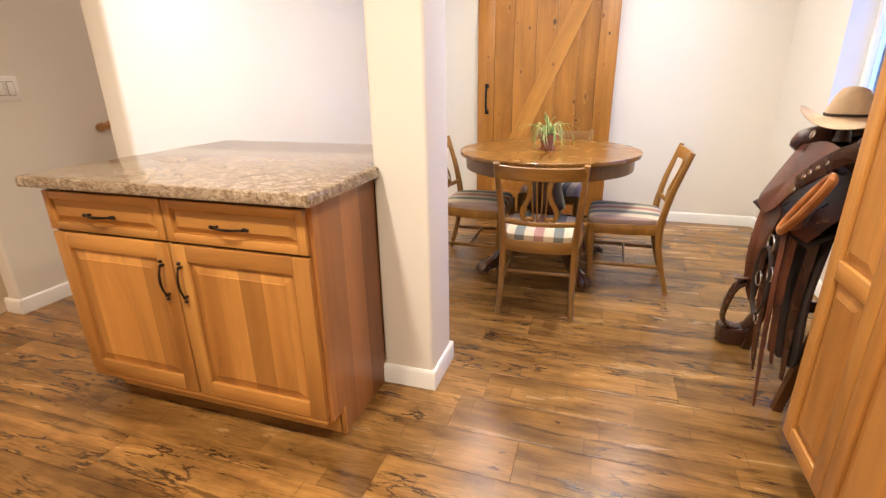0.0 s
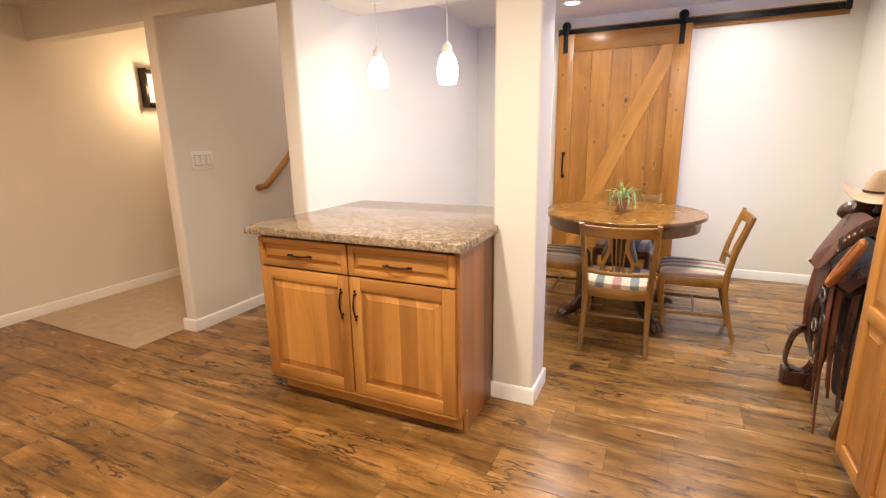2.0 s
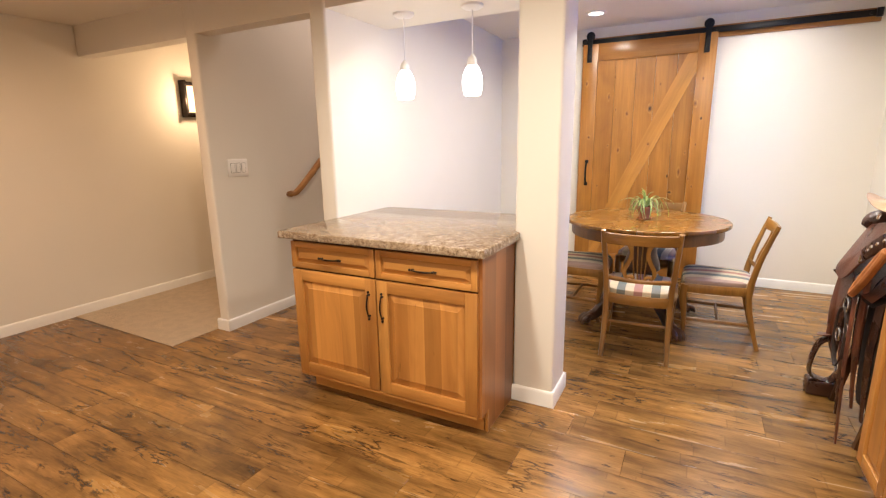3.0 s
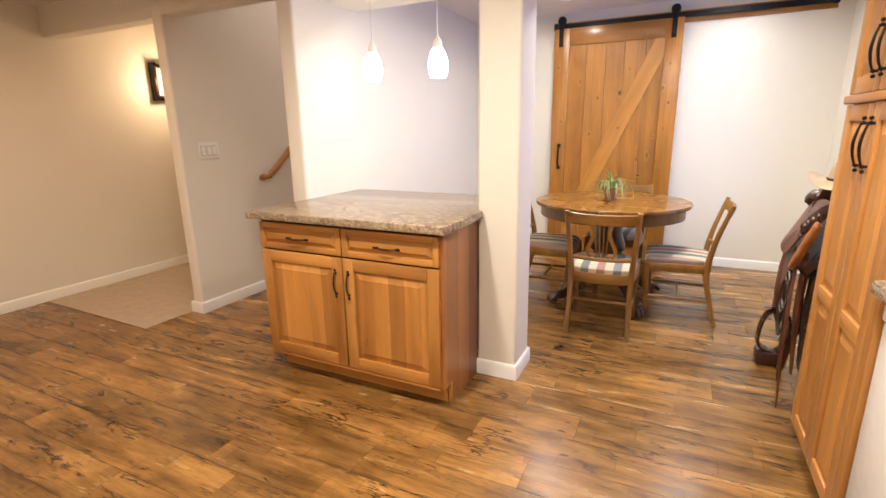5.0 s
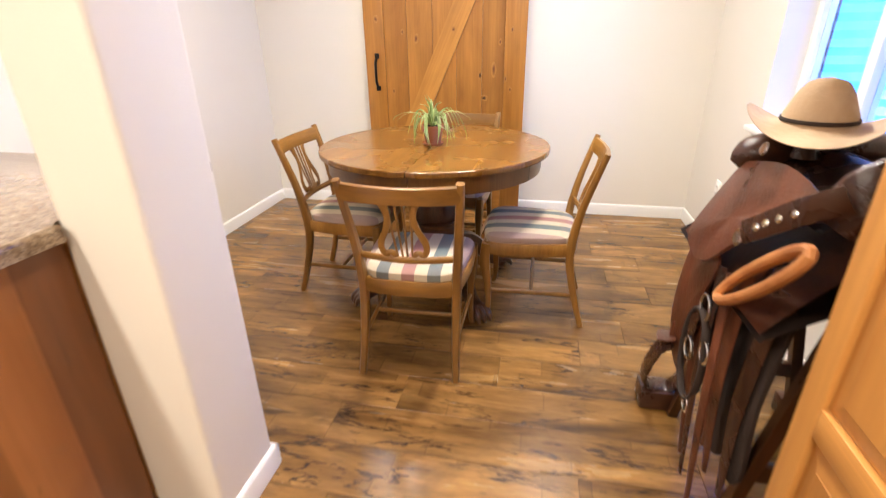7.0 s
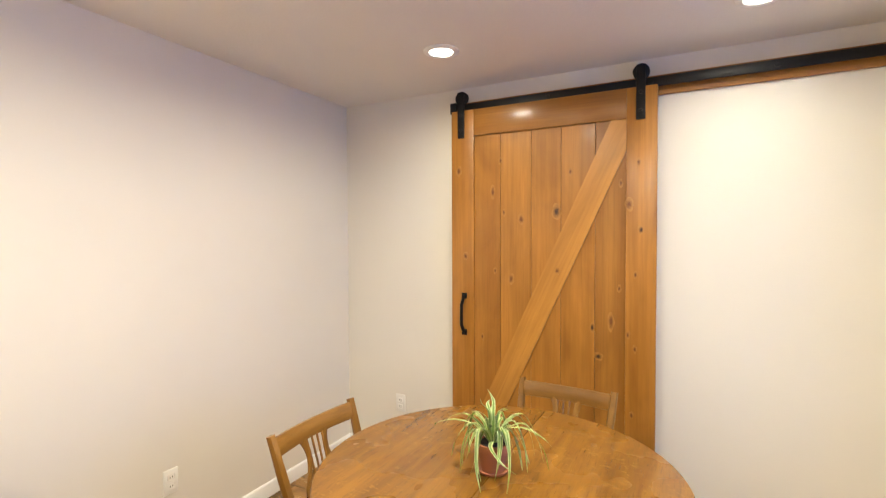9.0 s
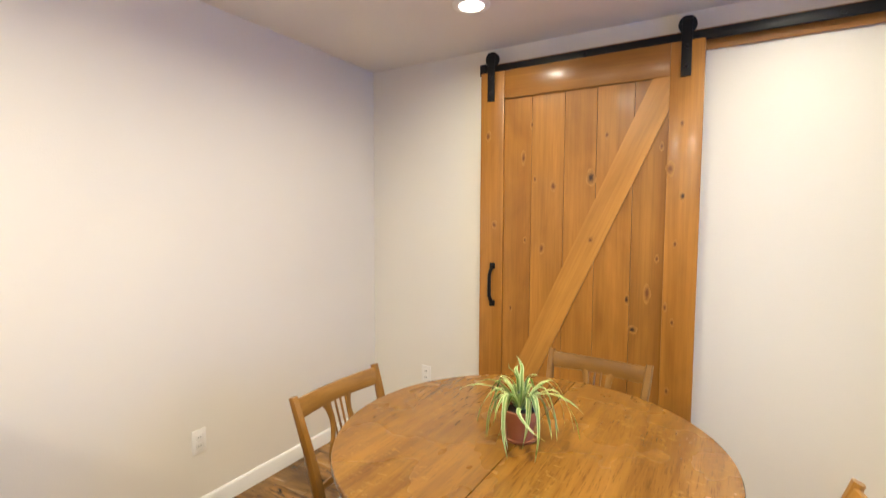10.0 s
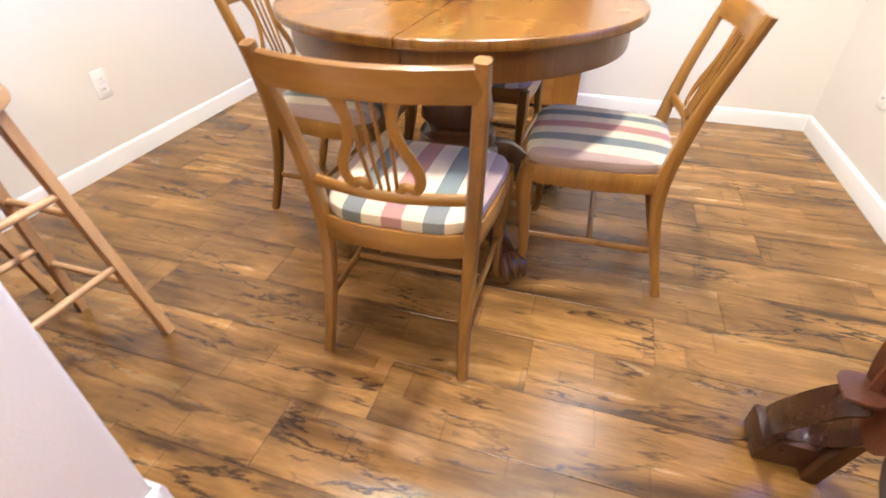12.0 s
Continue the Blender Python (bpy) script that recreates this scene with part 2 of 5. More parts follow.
def floor_material():
    """Distressed laminate: each plank carries printed strips of uneven tone, dark worn seams, cracks and knots."""
    m = mat("laminate_plank", (0.2, 0.1, 0.05), 0.3)
    g = Graph(m)
    c = g.coords()
    sep = g.node("ShaderNodeSeparateXYZ", Vector=c)
    wander = g.math("MULTIPLY", g.math("SUBTRACT", g.noise(g.vmath("MULTIPLY", c, (2.6, 5.0, 1.0)), 1.0, 4, 0.6), 0.5), 0.075)
    y = g.math("DIVIDE", g.math("ADD", sep.outputs["Y"], wander), 0.085)
    strip = g.math("FLOOR", y)
    chance = g.node("ShaderNodeTexWhiteNoise", Vector=g.node("ShaderNodeCombineXYZ", X=strip).outputs[0]).outputs["Value"]
    x = g.math("ADD", g.math("DIVIDE", sep.outputs["X"], 0.47), g.math("MULTIPLY", chance, 5.0))
    cell = g.node("ShaderNodeTexWhiteNoise", Vector=g.node("ShaderNodeCombineXYZ", X=strip, Y=g.math("FLOOR", x)).outputs[0]).outputs["Value"]
    # ground colour with its grain
    a = g.noise(g.vmath("MULTIPLY", c, (1.6, 9.0, 1.0)), 1.0, 6, 0.58, 0.5)
    col = g.ramp(a, (0.28, (0.115, 0.054, 0.014)), (0.48, (0.278, 0.138, 0.037)), (0.70, (0.435, 0.230, 0.066)))
    col = g.mix(0.72, col, g.ramp(cell, (0.0, (0.72, 0.70, 0.68)), (0.6, (0.98, 0.98, 0.98)), (1.0, (1.22, 1.21, 1.18))), "MULTIPLY")
    r = g.tree.nodes.new("ShaderNodeObjectInfo").outputs["Random"]
    col = g.mix(0.8, col, g.ramp(r, (0.0, (0.80, 0.80, 0.80)), (1.0, (1.14, 1.13, 1.10))), "MULTIPLY")
    smoke = g.noise(g.vmath("MULTIPLY", c, (2.2, 3.6, 1.0)), 1.0, 4, 0.6, 0.6)
    col = g.mix(0.9, col, g.ramp(smoke, (0.34, (0.56, 0.56, 0.57)), (0.54, (1.0, 1.0, 1.0))), "MULTIPLY")
    fine = g.noise(g.vmath("MULTIPLY", c, (10.0, 120.0, 9.0)), 1.0, 3, 0.7)
    col = g.mix(g.math("MULTIPLY", g.ramp(fine, (0.42, WHITE), (0.55, BLACK)), 0.20), col, (0.05, 0.022, 0.009))
    # worn dark seams between the printed strips, broken along their length
    fy = g.math("ABSOLUTE", g.math("SUBTRACT", g.math("FRACT", y), 0.5))
    wear = g.noise(g.vmath("MULTIPLY", c, (3.2, 7.0, 1.0)), 1.0, 4, 0.6)
    seam = g.math("ADD", fy, g.math("MULTIPLY", g.math("SUBTRACT", wear, 0.60), 0.85))
    seam = g.ramp(seam, (0.43, BLACK), (0.50, WHITE))
    ends = g.math("ABSOLUTE", g.math("SUBTRACT", g.math("FRACT", x), 0.5))
    ends = g.math("MULTIPLY", g.ramp(ends, (0.492, BLACK), (0.498, WHITE)), 0.30)
    # long thin cracks and short tapered gouges
    ridge = g.math("ABSOLUTE", g.math("SUBTRACT", g.noise(g.vmath("MULTIPLY", c, (1.9, 10.0, 1.0)), 1.0, 6, 0.62, 0.35), 0.5))
    thin = g.ramp(ridge, (0.0, WHITE), (0.008, (0.8, 0.8, 0.8)), (0.022, BLACK))
    patch = g.ramp(g.noise(g.vmath("MULTIPLY", c, (2.3, 5.0, 1.0)), 1.0, 3), (0.49, BLACK), (0.60, WHITE))
    gouge = g.ramp(g.noise(g.vmath("MULTIPLY", c, (7.0, 30.0, 2.0)), 1.0, 3, 0.55, 0.6), (0.665, BLACK), (0.72, WHITE))
    crack = g.math("MAXIMUM", g.math("MULTIPLY", thin, patch), g.math("MULTIPLY", gouge, 0.85))
    crack = g.math("MAXIMUM", crack, g.math("MAXIMUM", g.math("MULTIPLY", seam, 0.62), ends))
    col = g.mix(crack, col, (0.026, 0.013, 0.007))
    flat = g.node("ShaderNodeSeparateXYZ", Vector=g.coords(False))
    rim = g.math("ADD", g.math("ABSOLUTE", flat.outputs["Y"]), g.math("MULTIPLY", g.math("SUBTRACT", wear, 0.5), 0.10))
    col = g.mix(g.math("MULTIPLY", g.ramp(rim, (0.084, BLACK), (0.102, WHITE)), 0.62), col, (0.050, 0.025, 0.010))
    g.colour(col)
    g.rough(g.math("ADD", g.math("MULTIPLY", a, 0.12), 0.20))
    g.bump(g.math("SUBTRACT", g.math("MULTIPLY", fine, 0.4), crack), 0.12, 0.003)
    return m


def tabletop_material():
    """Quarter-sawn oak: boards along y, fine pores and short pale ray flecks under a clear coat."""
    m = mat("golden_oak_top", (0.2, 0.09, 0.02), 0.25)
    g = Graph(m)
    c = g.coords()
    sep = g.node("ShaderNodeSeparateXYZ", Vector=g.coords(False))
    board = g.node("ShaderNodeTexWhiteNoise", Vector=g.node("ShaderNodeCombineXYZ", X=g.math("FLOOR", g.math("DIVIDE", sep.outputs["X"], 0.137))).outputs[0]).outputs["Value"]
    a = g.noise(g.vmath("MULTIPLY", c, (26.0, 2.2, 1.0)), 1.0, 5, 0.6, 0.5)
    col = g.ramp(a, (0.32, (0.148, 0.061, 0.0085)), (0.68, (0.265, 0.120, 0.0185)))
    col = g.mix(0.8, col, g.ramp(board, (0.0, (0.80, 0.78, 0.76)), (1.0, (1.12, 1.12, 1.12))), "MULTIPLY")
    pores = g.noise(g.vmath("MULTIPLY", c, (240.0, 16.0, 1.0)), 1.0, 2, 0.6)
    col = g.mix(g.math("MULTIPLY", g.ramp(pores, (0.56, BLACK), (0.66, WHITE)), 0.45), col, (0.055, 0.022, 0.004))
    flecks = g.ramp(g.noise(g.vmath("MULTIPLY", c, (34.0, 85.0, 1.0)), 1.0, 2, 0.5, 0.8), (0.60, BLACK), (0.68, WHITE))
    region = g.ramp(g.noise(g.vmath("MULTIPLY", c, (6.0, 2.5, 1.0)), 1.0, 2), (0.46, BLACK), (0.58, WHITE))
    col = g.mix(g.math("MULTIPLY", g.math("MULTIPLY", flecks, region), 0.55), col, (0.34, 0.18, 0.042))
    worn = g.noise(c, 3.0, 3)
    g.colour(g.mix(0.7, col, g.ramp(worn, (0.35, (0.80, 0.79, 0.77)), (0.6, WHITE)), "MULTIPLY"))
    g.rough(g.math("ADD", g.math("MULTIPLY", worn, 0.22), 0.16))
    g.bump(pores, 0.05, 0.002)
    g.bsdf.inputs["Coat Weight"].default_value = 0.12
    g.bsdf.inputs["Coat Roughness"].default_value = 0.14
    return m


def counter_material():
    m = mat("stone_laminate", (0.45, 0.36, 0.28), 0.28)
    g = Graph(m)
    c = g.coords(False)
    a = g.noise(c, 40.0, 6, 0.72, 0.4)
    col = g.ramp(a, (0.32, (0.09, 0.048, 0.026)), (0.43, (0.255, 0.175, 0.105)), (0.56, (0.385, 0.292, 0.200)), (0.70, (0.54, 0.45, 0.345)))
    b = g.noise(c, 110.0, 4, 0.7, 0.3)
    col = g.mix(g.math("MULTIPLY", g.ramp(b, (0.52, BLACK), (0.62, WHITE)), 0.7), col, (0.12, 0.068, 0.038))
    d = g.noise(c, 210.0, 2)
    col = g.mix(g.math("MULTIPLY", g.ramp(d, (0.57, BLACK), (0.63, WHITE)), 0.65), col, (0.05, 0.036, 0.028))
    g.colour(col)
    g.rough(g.math("ADD", g.math("MULTIPLY", b, 0.10), 0.09))
    return m


def carpet_material():
    m = mat("beige_carpet", (0.4, 0.33, 0.25), 0.95)
    g = Graph(m)
    c = g.coords(False)
    a, b = g.noise(c, 220.0, 3, 0.8), g.noise(c, 14.0, 4)
    col = g.mix(g.ramp(a, (0.3, BLACK), (0.7, WHITE)), (0.44, 0.34, 0.235), (0.72, 0.59, 0.44))
    g.colour(g.mix(g.math("MULTIPLY", g.ramp(b, (0.35, WHITE), (0.6, BLACK)), 0.25), col, (0.30, 0.24, 0.18)))
    g.bump(a, 0.9, 0.01)
    return m


def leather_material(name, dark, light, rough=0.42):
    m = mat(name, light, rough)
    g = Graph(m)
    c = g.coords()
    a, b = g.noise(c, 7.0, 5, 0.6, 0.5), g.noise(c, 120.0, 3)
    g.colour(g.mix(g.ramp(a, (0.32, BLACK), (0.66, WHITE)), dark, light))
    g.bump(b, 0.35, 0.004)
    g.rough(g.math("ADD", g.math("MULTIPLY", a, 0.3), rough - 0.15))
    return m


def fabric_material():
    """Striped plaid seat cloth: cream, sage and rose bands front to back, with a fainter crossing band."""
    m = mat("striped_seat_cloth", (0.6, 0.5, 0.4), 0.9)
    g = Graph(m)
    c = g.coords(False)
    sep = g.node("ShaderNodeSeparateXYZ", Vector=c)
    x = g.math("FRACT", g.math("ADD", g.math("DIVIDE", sep.outputs["X"], 0.400), 10.0625))
    cream, sage, rose, mauve = (0.58, 0.49, 0.34), (0.15, 0.175, 0.16), (0.36, 0.175, 0.145), (0.36, 0.26, 0.225)
    col = g.ramp(x, (0.0, rose), (0.125, cream), (0.25, sage), (0.375, cream), (0.5, mauve), (0.625, cream), (0.75, sage), (0.875, cream), hard=True)
    y = g.math("FRACT", g.math("ADD", g.math("DIVIDE", sep.outputs["Y"], 0.30), 10.30))
    col = g.mix(g.math("MULTIPLY", g.ramp(y, (0.0, BLACK), (0.42, WHITE), (0.85, BLACK), hard=True), 0.16), col, (0.30, 0.20, 0.20))
    w = g.noise(c, 420.0, 2, 0.6)
    g.colour(g.mix(0.25, col, g.ramp(w, (0.35, (0.6, 0.6, 0.6)), (0.65, (1.1, 1.1, 1.1))), "MULTIPLY"))
    g.bump(w, 0.4, 0.003)
    return m


def glow(name, colour, strength):
    m = mat(name, colour, 0.4)
    b = m.node_tree.nodes["Principled BSDF"]
    b.inputs["Emission Color"].default_value = (*colour, 1)
    b.inputs["Emission Strength"].default_value = strength
    return m


def glass_material():
    m = mat("window_glass", (1, 1, 1), 0.02)
    b = m.node_tree.nodes["Principled BSDF"]
    b.inputs["Transmission Weight"].default_value = 1.0
    b.inputs["IOR"].default_value = 1.45
    return m


M_FLOOR = floor_material()
M_OAK = tabletop_material()
M_STONE = counter_material()
M_CARPET = carpet_material()
M_LEATHER = leather_material("brown_saddle_leather", (0.034, 0.010, 0.005), (0.135, 0.040, 0.017), 0.32)
M_LEATHERD = leather_material("dark_saddle_leather", (0.022, 0.009, 0.006), (0.065, 0.024, 0.012), 0.28)
M_FELTBLACK = leather_material("black_saddle_felt", (0.014, 0.007, 0.005), (0.034, 0.018, 0.011), 0.9)
M_ROPE = leather_material("orange_rope", (0.36, 0.13, 0.035), (0.58, 0.26, 0.085), 0.7)
M_STRAW = leather_material("tan_straw_felt", (0.42, 0.29, 0.17), (0.58, 0.43, 0.28), 0.85)
M_CLOTH = fabric_material()
M_SHADE = glow("lit_glass_shade", (1.0, 0.90, 0.80), 6.0)
M_BULB = glow("downlight_lens", (1.0, 0.93, 0.86), 9.0)
M_SCONCE = glow("lit_sconce_glass", (0.70, 0.52, 0.33), 1.5)
M_GLASS = glass_material()
M_WELL = mat("galvanised_steel", (0.55, 0.60, 0.66), 0.45, 0.6)
M_SUB = mat("dark_plank_joint", (0.05, 0.025, 0.012), 0.8)


# ---- mesh helpers ----
def part(name, bm, material, parent=None, label="", sharp=38, kind=""):
    bmesh.ops.recalc_face_normals(bm, faces=bm.faces)
    layer = bm.faces.layers.int.get("plane")
    smooth = [not (layer and f[layer]) for f in bm.faces]
    if layer:
        bm.faces.layers.int.remove(layer)
    me = bpy.data.meshes.new(name)
    bm.to_mesh(me)
    bm.free()
    for m in material if isinstance(material, (list, tuple)) else (material,):
        me.materials.append(m)
    me.polygons.foreach_set("use_smooth", smooth)
    me.set_sharp_from_angle(angle=radians(sharp))
    ob = new(name, me)
    if parent:
        ob.parent = parent
    return tagged(ob, label, kind=kind)


def thing(name, place, label, category, turn=0.0, group=""):
    ob = new(name)
    ob.empty_display_size = 0.1
    ob.matrix_world = pose(*place, 0, 0, turn)
    return tagged(ob, label, category, group)


def box(bm, x0, x1, y0, y1, z0, z1, bevel=0.0, segments=2):
    layer = bm.faces.layers.int.get("plane") or bm.faces.layers.int.new("plane")
    made = bmesh.ops.create_cube(bm, size=1.0)["verts"]
    for f in {f for v in made for f in v.link_faces}:
        f[layer] = 1
    for v in made:
        v.co = Vector((x0 + (v.co.x + 0.5) * (x1 - x0), y0 + (v.co.y + 0.5) * (y1 - y0), z0 + (v.co.z + 0.5) * (z1 - z0)))
    if bevel:
        edges = list({e for v in made for e in v.link_edges})
        for f in bmesh.ops.bevel(bm, geom=edges, offset=bevel, segments=segments, affect="EDGES", profile=0.5)["faces"]:
            f[layer] = 0
    return bm


def boxed(*args, **kw):
    return box(bmesh.new(), *args, **kw)


def loft(bm, rings, closed=True, caps=True):
    """Joins rings of equally many points."""
    rows = [[bm.verts.new(p) for p in ring] for ring in rings]
    n = len(rows[0])
    for a, b in zip(rows, rows[1:]):
        for i in range(n if closed else n - 1):
            j = (i + 1) % n
            bm.faces.new((a[i], a[j], b[j], b[i]))
    if caps and closed:
        bm.faces.new(rows[0][::-1])
        bm.faces.new(rows[-1])
    return bm


def turned(bm, profile, x=0.0, y=0.0, seg=32):
    """A lathe-turned shape round a vertical line; profile: (radius, z)."""
    rings = [[(x + max(r, 0.0005) * math.cos(2 * math.pi * i / seg), y + max(r, 0.0005) * math.sin(2 * math.pi * i / seg), z)
              for i in range(seg)] for r, z in profile]
    return loft(bm, rings)


def smooth_line(points, steps=6):
    """A smooth curve through the points (Catmull-Rom)."""
    p = [Vector(q) for q in points]
    p = [2 * p[0] - p[1], *p, 2 * p[-1] - p[-2]]
    out = []
    for a, b, c, d in zip(p, p[1:], p[2:], p[3:]):
        for k in range(steps):
            t = k / steps
            out.append(0.5 * (2 * b + (c - a) * t + (2 * a - 5 * b + 4 * c - d) * t * t + (3 * b - 3 * c + d - a) * t ** 3))
    return out + [p[-2]]


def tube(bm, points, width, depth=None, seg=10, up=(0, 0, 1), square=0.0, curve=0):
    """A bar swept along points; width and depth: radii, one number or a list; square: 0 round to 1 boxy."""
    pts = smooth_line(points, curve) if curve else [Vector(q) for q in points]
    n = len(pts)

    def radius(v, k):
        if v is None:
            return None
        if not isinstance(v, (list, tuple)):
            return v
        s = k / (n - 1) * (len(v) - 1)
        i = min(int(s), len(v) - 2)
        return v[i] + (v[i + 1] - v[i]) * (s - i)

    rings = []
    for k, p in enumerate(pts):
        d = (pts[min(k + 1, n - 1)] - pts[max(k - 1, 0)]).normalized()
        u = Vector(up)
        if abs(d.dot(u)) > 0.98:
            u = Vector((0, 1, 0)) if abs(d.y) < 0.9 else Vector((1, 0, 0))
        side = d.cross(u).normalized()
        top = side.cross(d)
        w = radius(width, k)
        h = radius(depth, k) if depth is not None else w
        ring = []
        for i in range(seg):
            a = 2 * math.pi * (i + 0.5) / seg
            ca, sa = math.cos(a), math.sin(a)
            f = 1 + square * (1 / max(abs(ca), abs(sa)) - 1)
            ring.append(p + side * ca * f * w + top * sa * f * h)
        rings.append(ring)
    return loft(bm, rings)


def prism(bm, outline, y0, y1):
    """An outline in x and z, given thickness from y0 to y1."""
    return loft(bm, [[(x, y0, z) for x, z in outline], [(x, y1, z) for x, z in outline]])


def moved(bm, m):
    bmesh.ops.transform(bm, matrix=m, verts=bm.verts)
    return bm


def structure(name, bm, material, label, parent=None):
    return tagged(part(name, bm, material, parent), label, "structure", kind="structure")


# ---- rooms ----
XL, XR, YF, YB = -3.86, 1.825, 2.88, -3.8   # hall wall, window wall, barn-door wall, wall behind
T = 0.115


def slab(name, outline, z0, z1, material, label, bevel=0.0):
    bm = loft(bmesh.new(), [[(x, y, z0) for x, y in outline], [(x, y, z1) for x, y in outline]])
    if bevel:
        up = [e for e in bm.edges if abs(e.verts[0].co.z - e.verts[1].co.z) > 0.5]
        bmesh.ops.bevel(bm, geom=up, offset=bevel, segments=4, affect="EDGES", profile=0.5)
    return structure(name, bm, material, label)


HI = CEIL + 0.02
LW0, LW1 = -1.335, -1.392                    # dining side wall, at its free end and at the far corner
structure("wall_far", boxed(XL - 0.1, XR + 0.1, YF, YF + T, 0, HI + 0.1), M_WALL, "cream painted wall behind the barn door")
slab("wall_dining_side", [(LW0, 0.0), (LW1, YF + 0.06), (LW1 - T, YF + 0.06), (LW0 - T, 0.0)], 0, HI, M_WALL, "cream painted wall with rounded end", 0.018)
slab("wall_stair_side", [(-2.43, 0.0), (-2.43, YF + 0.06), (-2.53, YF + 0.06), (-2.53, 0.0)], 0, HI, M_WALL, "cream stub wall with rounded end beside stairs", 0.018)
structure("wall_hall", boxed(XL - T, XL, YB, YF, 0, HI), M_WALL, "warm cream wall along the carpeted hall")
structure("wall_behind", boxed(XL - T, XR + T, YB - T, YB, 0, HI), M_WALL, "plain cream wall behind the kitchen")
# window wall, with its opening
WY0, WY1, WZ0, WZ1 = 0.92, 1.975, 0.82, 1.98
bm = bmesh.new()
box(bm, XR, XR + 0.2, YB, WY0, 0, HI)
box(bm, XR, XR + 0.2, WY1, YF, 0, HI)
box(bm, XR, XR + 0.2, WY0, WY1, 0, WZ0)
box(bm, XR, XR + 0.2, WY0, WY1, WZ1, HI)
structure("wall_window", bm, M_WALL, "cream painted wall with a deep window opening")
slab("pillar", [(-0.222, 0.012), (-0.008, 0.012), (-0.008, 0.256), (-0.222, 0.256)], 0, 2.09, M_WALL, "square cream drywall pillar at the island end", 0.016)
# lowered beam between kitchen and dining room, and headers
SOF = 2.08
structure("soffit", boxed(LW0 - 0.06, XR, 0.012, 0.62, SOF, HI), M_WALL, "cream drywall soffit over the island")
structure("header_stair", boxed(-2.44, LW0 - T + 0.02, 0.003, T, SOF - 0.01, HI), M_WALL, "cream drywall header over the stair opening")
structure("header_hall", boxed(XL, -2.525, 0.003, T, SOF - 0.025, HI), M_WALL, "cream drywall header over the hall opening")
bm = boxed(LW0 - T, XR, 0.10, YF, CEIL, CEIL + 0.08)
box(bm, XL, -2.43, 0.10, YF, CEIL, CEIL + 0.08)
box(bm, -2.43, LW0 - T, 0.10, 0.45, CEIL, CEIL + 0.08)
structure("ceiling_dining", bm, M_CEIL, "off-white textured dining room ceiling")
# unseen shaft added round the fill light over the stairs
bm = boxed(-2.43, -2.43, 0.35, YF, CEIL + 0.08, 4.5)
box(bm, LW0 - T, LW0 - T + 0.1, 0.35, YF, CEIL + 0.08, 4.5)
box(bm, -2.43, LW0 - T, 0.35, 0.45, CEIL + 0.08, 4.5)
box(bm, -2.43, LW0 - T, YF, YF + 0.1, CEIL + 0.08, 4.5)
box(bm, -2.43, LW0 - T + 0.1, 0.35, YF + 0.1, 4.5, 4.6)
structure("wall_stairwell", bm, M_WALL, "unseen plain cream shaft added over the stairs")
structure("ceiling_kitchen", boxed(XL, XR, YB, 0.008, KCEIL, CEIL + 0.08), M_CEIL, "off-white textured kitchen ceiling")
# floors
structure("floor", boxed(XL, XR, YB, YF, -0.08, -0.012), M_SUB, "wood plank laminate floor over dark joints")
CARPET = [(XL, -0.345), (-2.55, -0.375), (-2.55, 0.0), (-2.525, 0.0), (-2.525, YF), (XL, YF)]
slab("carpet", CARPET, -0.011, 0.004, M_CARPET, "beige cut-pile carpet in the hall")


def skirting(name, a, b, height=0.085, thick=0.013):
    """A baseboard from a to b on the wall, standing out to the left of the way from a to b."""
    a, b = Vector((*a, 0)), Vector((*b, 0))
    d = (b - a).normalized()
    n = Vector((-d.y, d.x, 0))
    prof = [(0, 0), (thick, 0), (thick, height - 0.014), (thick * 0.75, height - 0.005), (thick * 0.35, height), (0, height)]
    bm = loft(bmesh.new(), [[p + n * o + Vector((0, 0, z)) for o, z in prof] for p in (a, b)])
    return structure(name, bm, M_TRIM, "white painted baseboard")


skirting("baseboard", (XR, YF), (LW1, YF))
skirting("baseboard", (LW1, YF), (LW0 - 0.001, 0.03))
skirting("baseboard", (XR, 0.1), (XR, YF))
skirting("baseboard", (XL, YF), (XL, YB))
skirting("baseboard", (-2.43, YF), (-2.43, 0.0))
skirting("baseboard", (-2.417, 0.0), (-2.543, 0.0))
skirting("baseboard", (-2.53, 0.0), (-2.53, YF))
skirting("baseboard", (LW0, 0.0), (LW0 - T, 0.0))
skirting("baseboard", (LW0 - T, 0.0), (LW1 - T, YF))
for a, b in (((0.004, 0.012), (-0.222, 0.012)), ((-0.008, 0.256), (-0.008, 0.012)), ((-0.235, 0.256), (0.004, 0.256))):
    if a[1] == b[1] == 0.256:
        skirting("baseboard", (b[0] - 0.226, 0.256), (b[0], 0.256))
    else:
        skirting("baseboard", a, b)


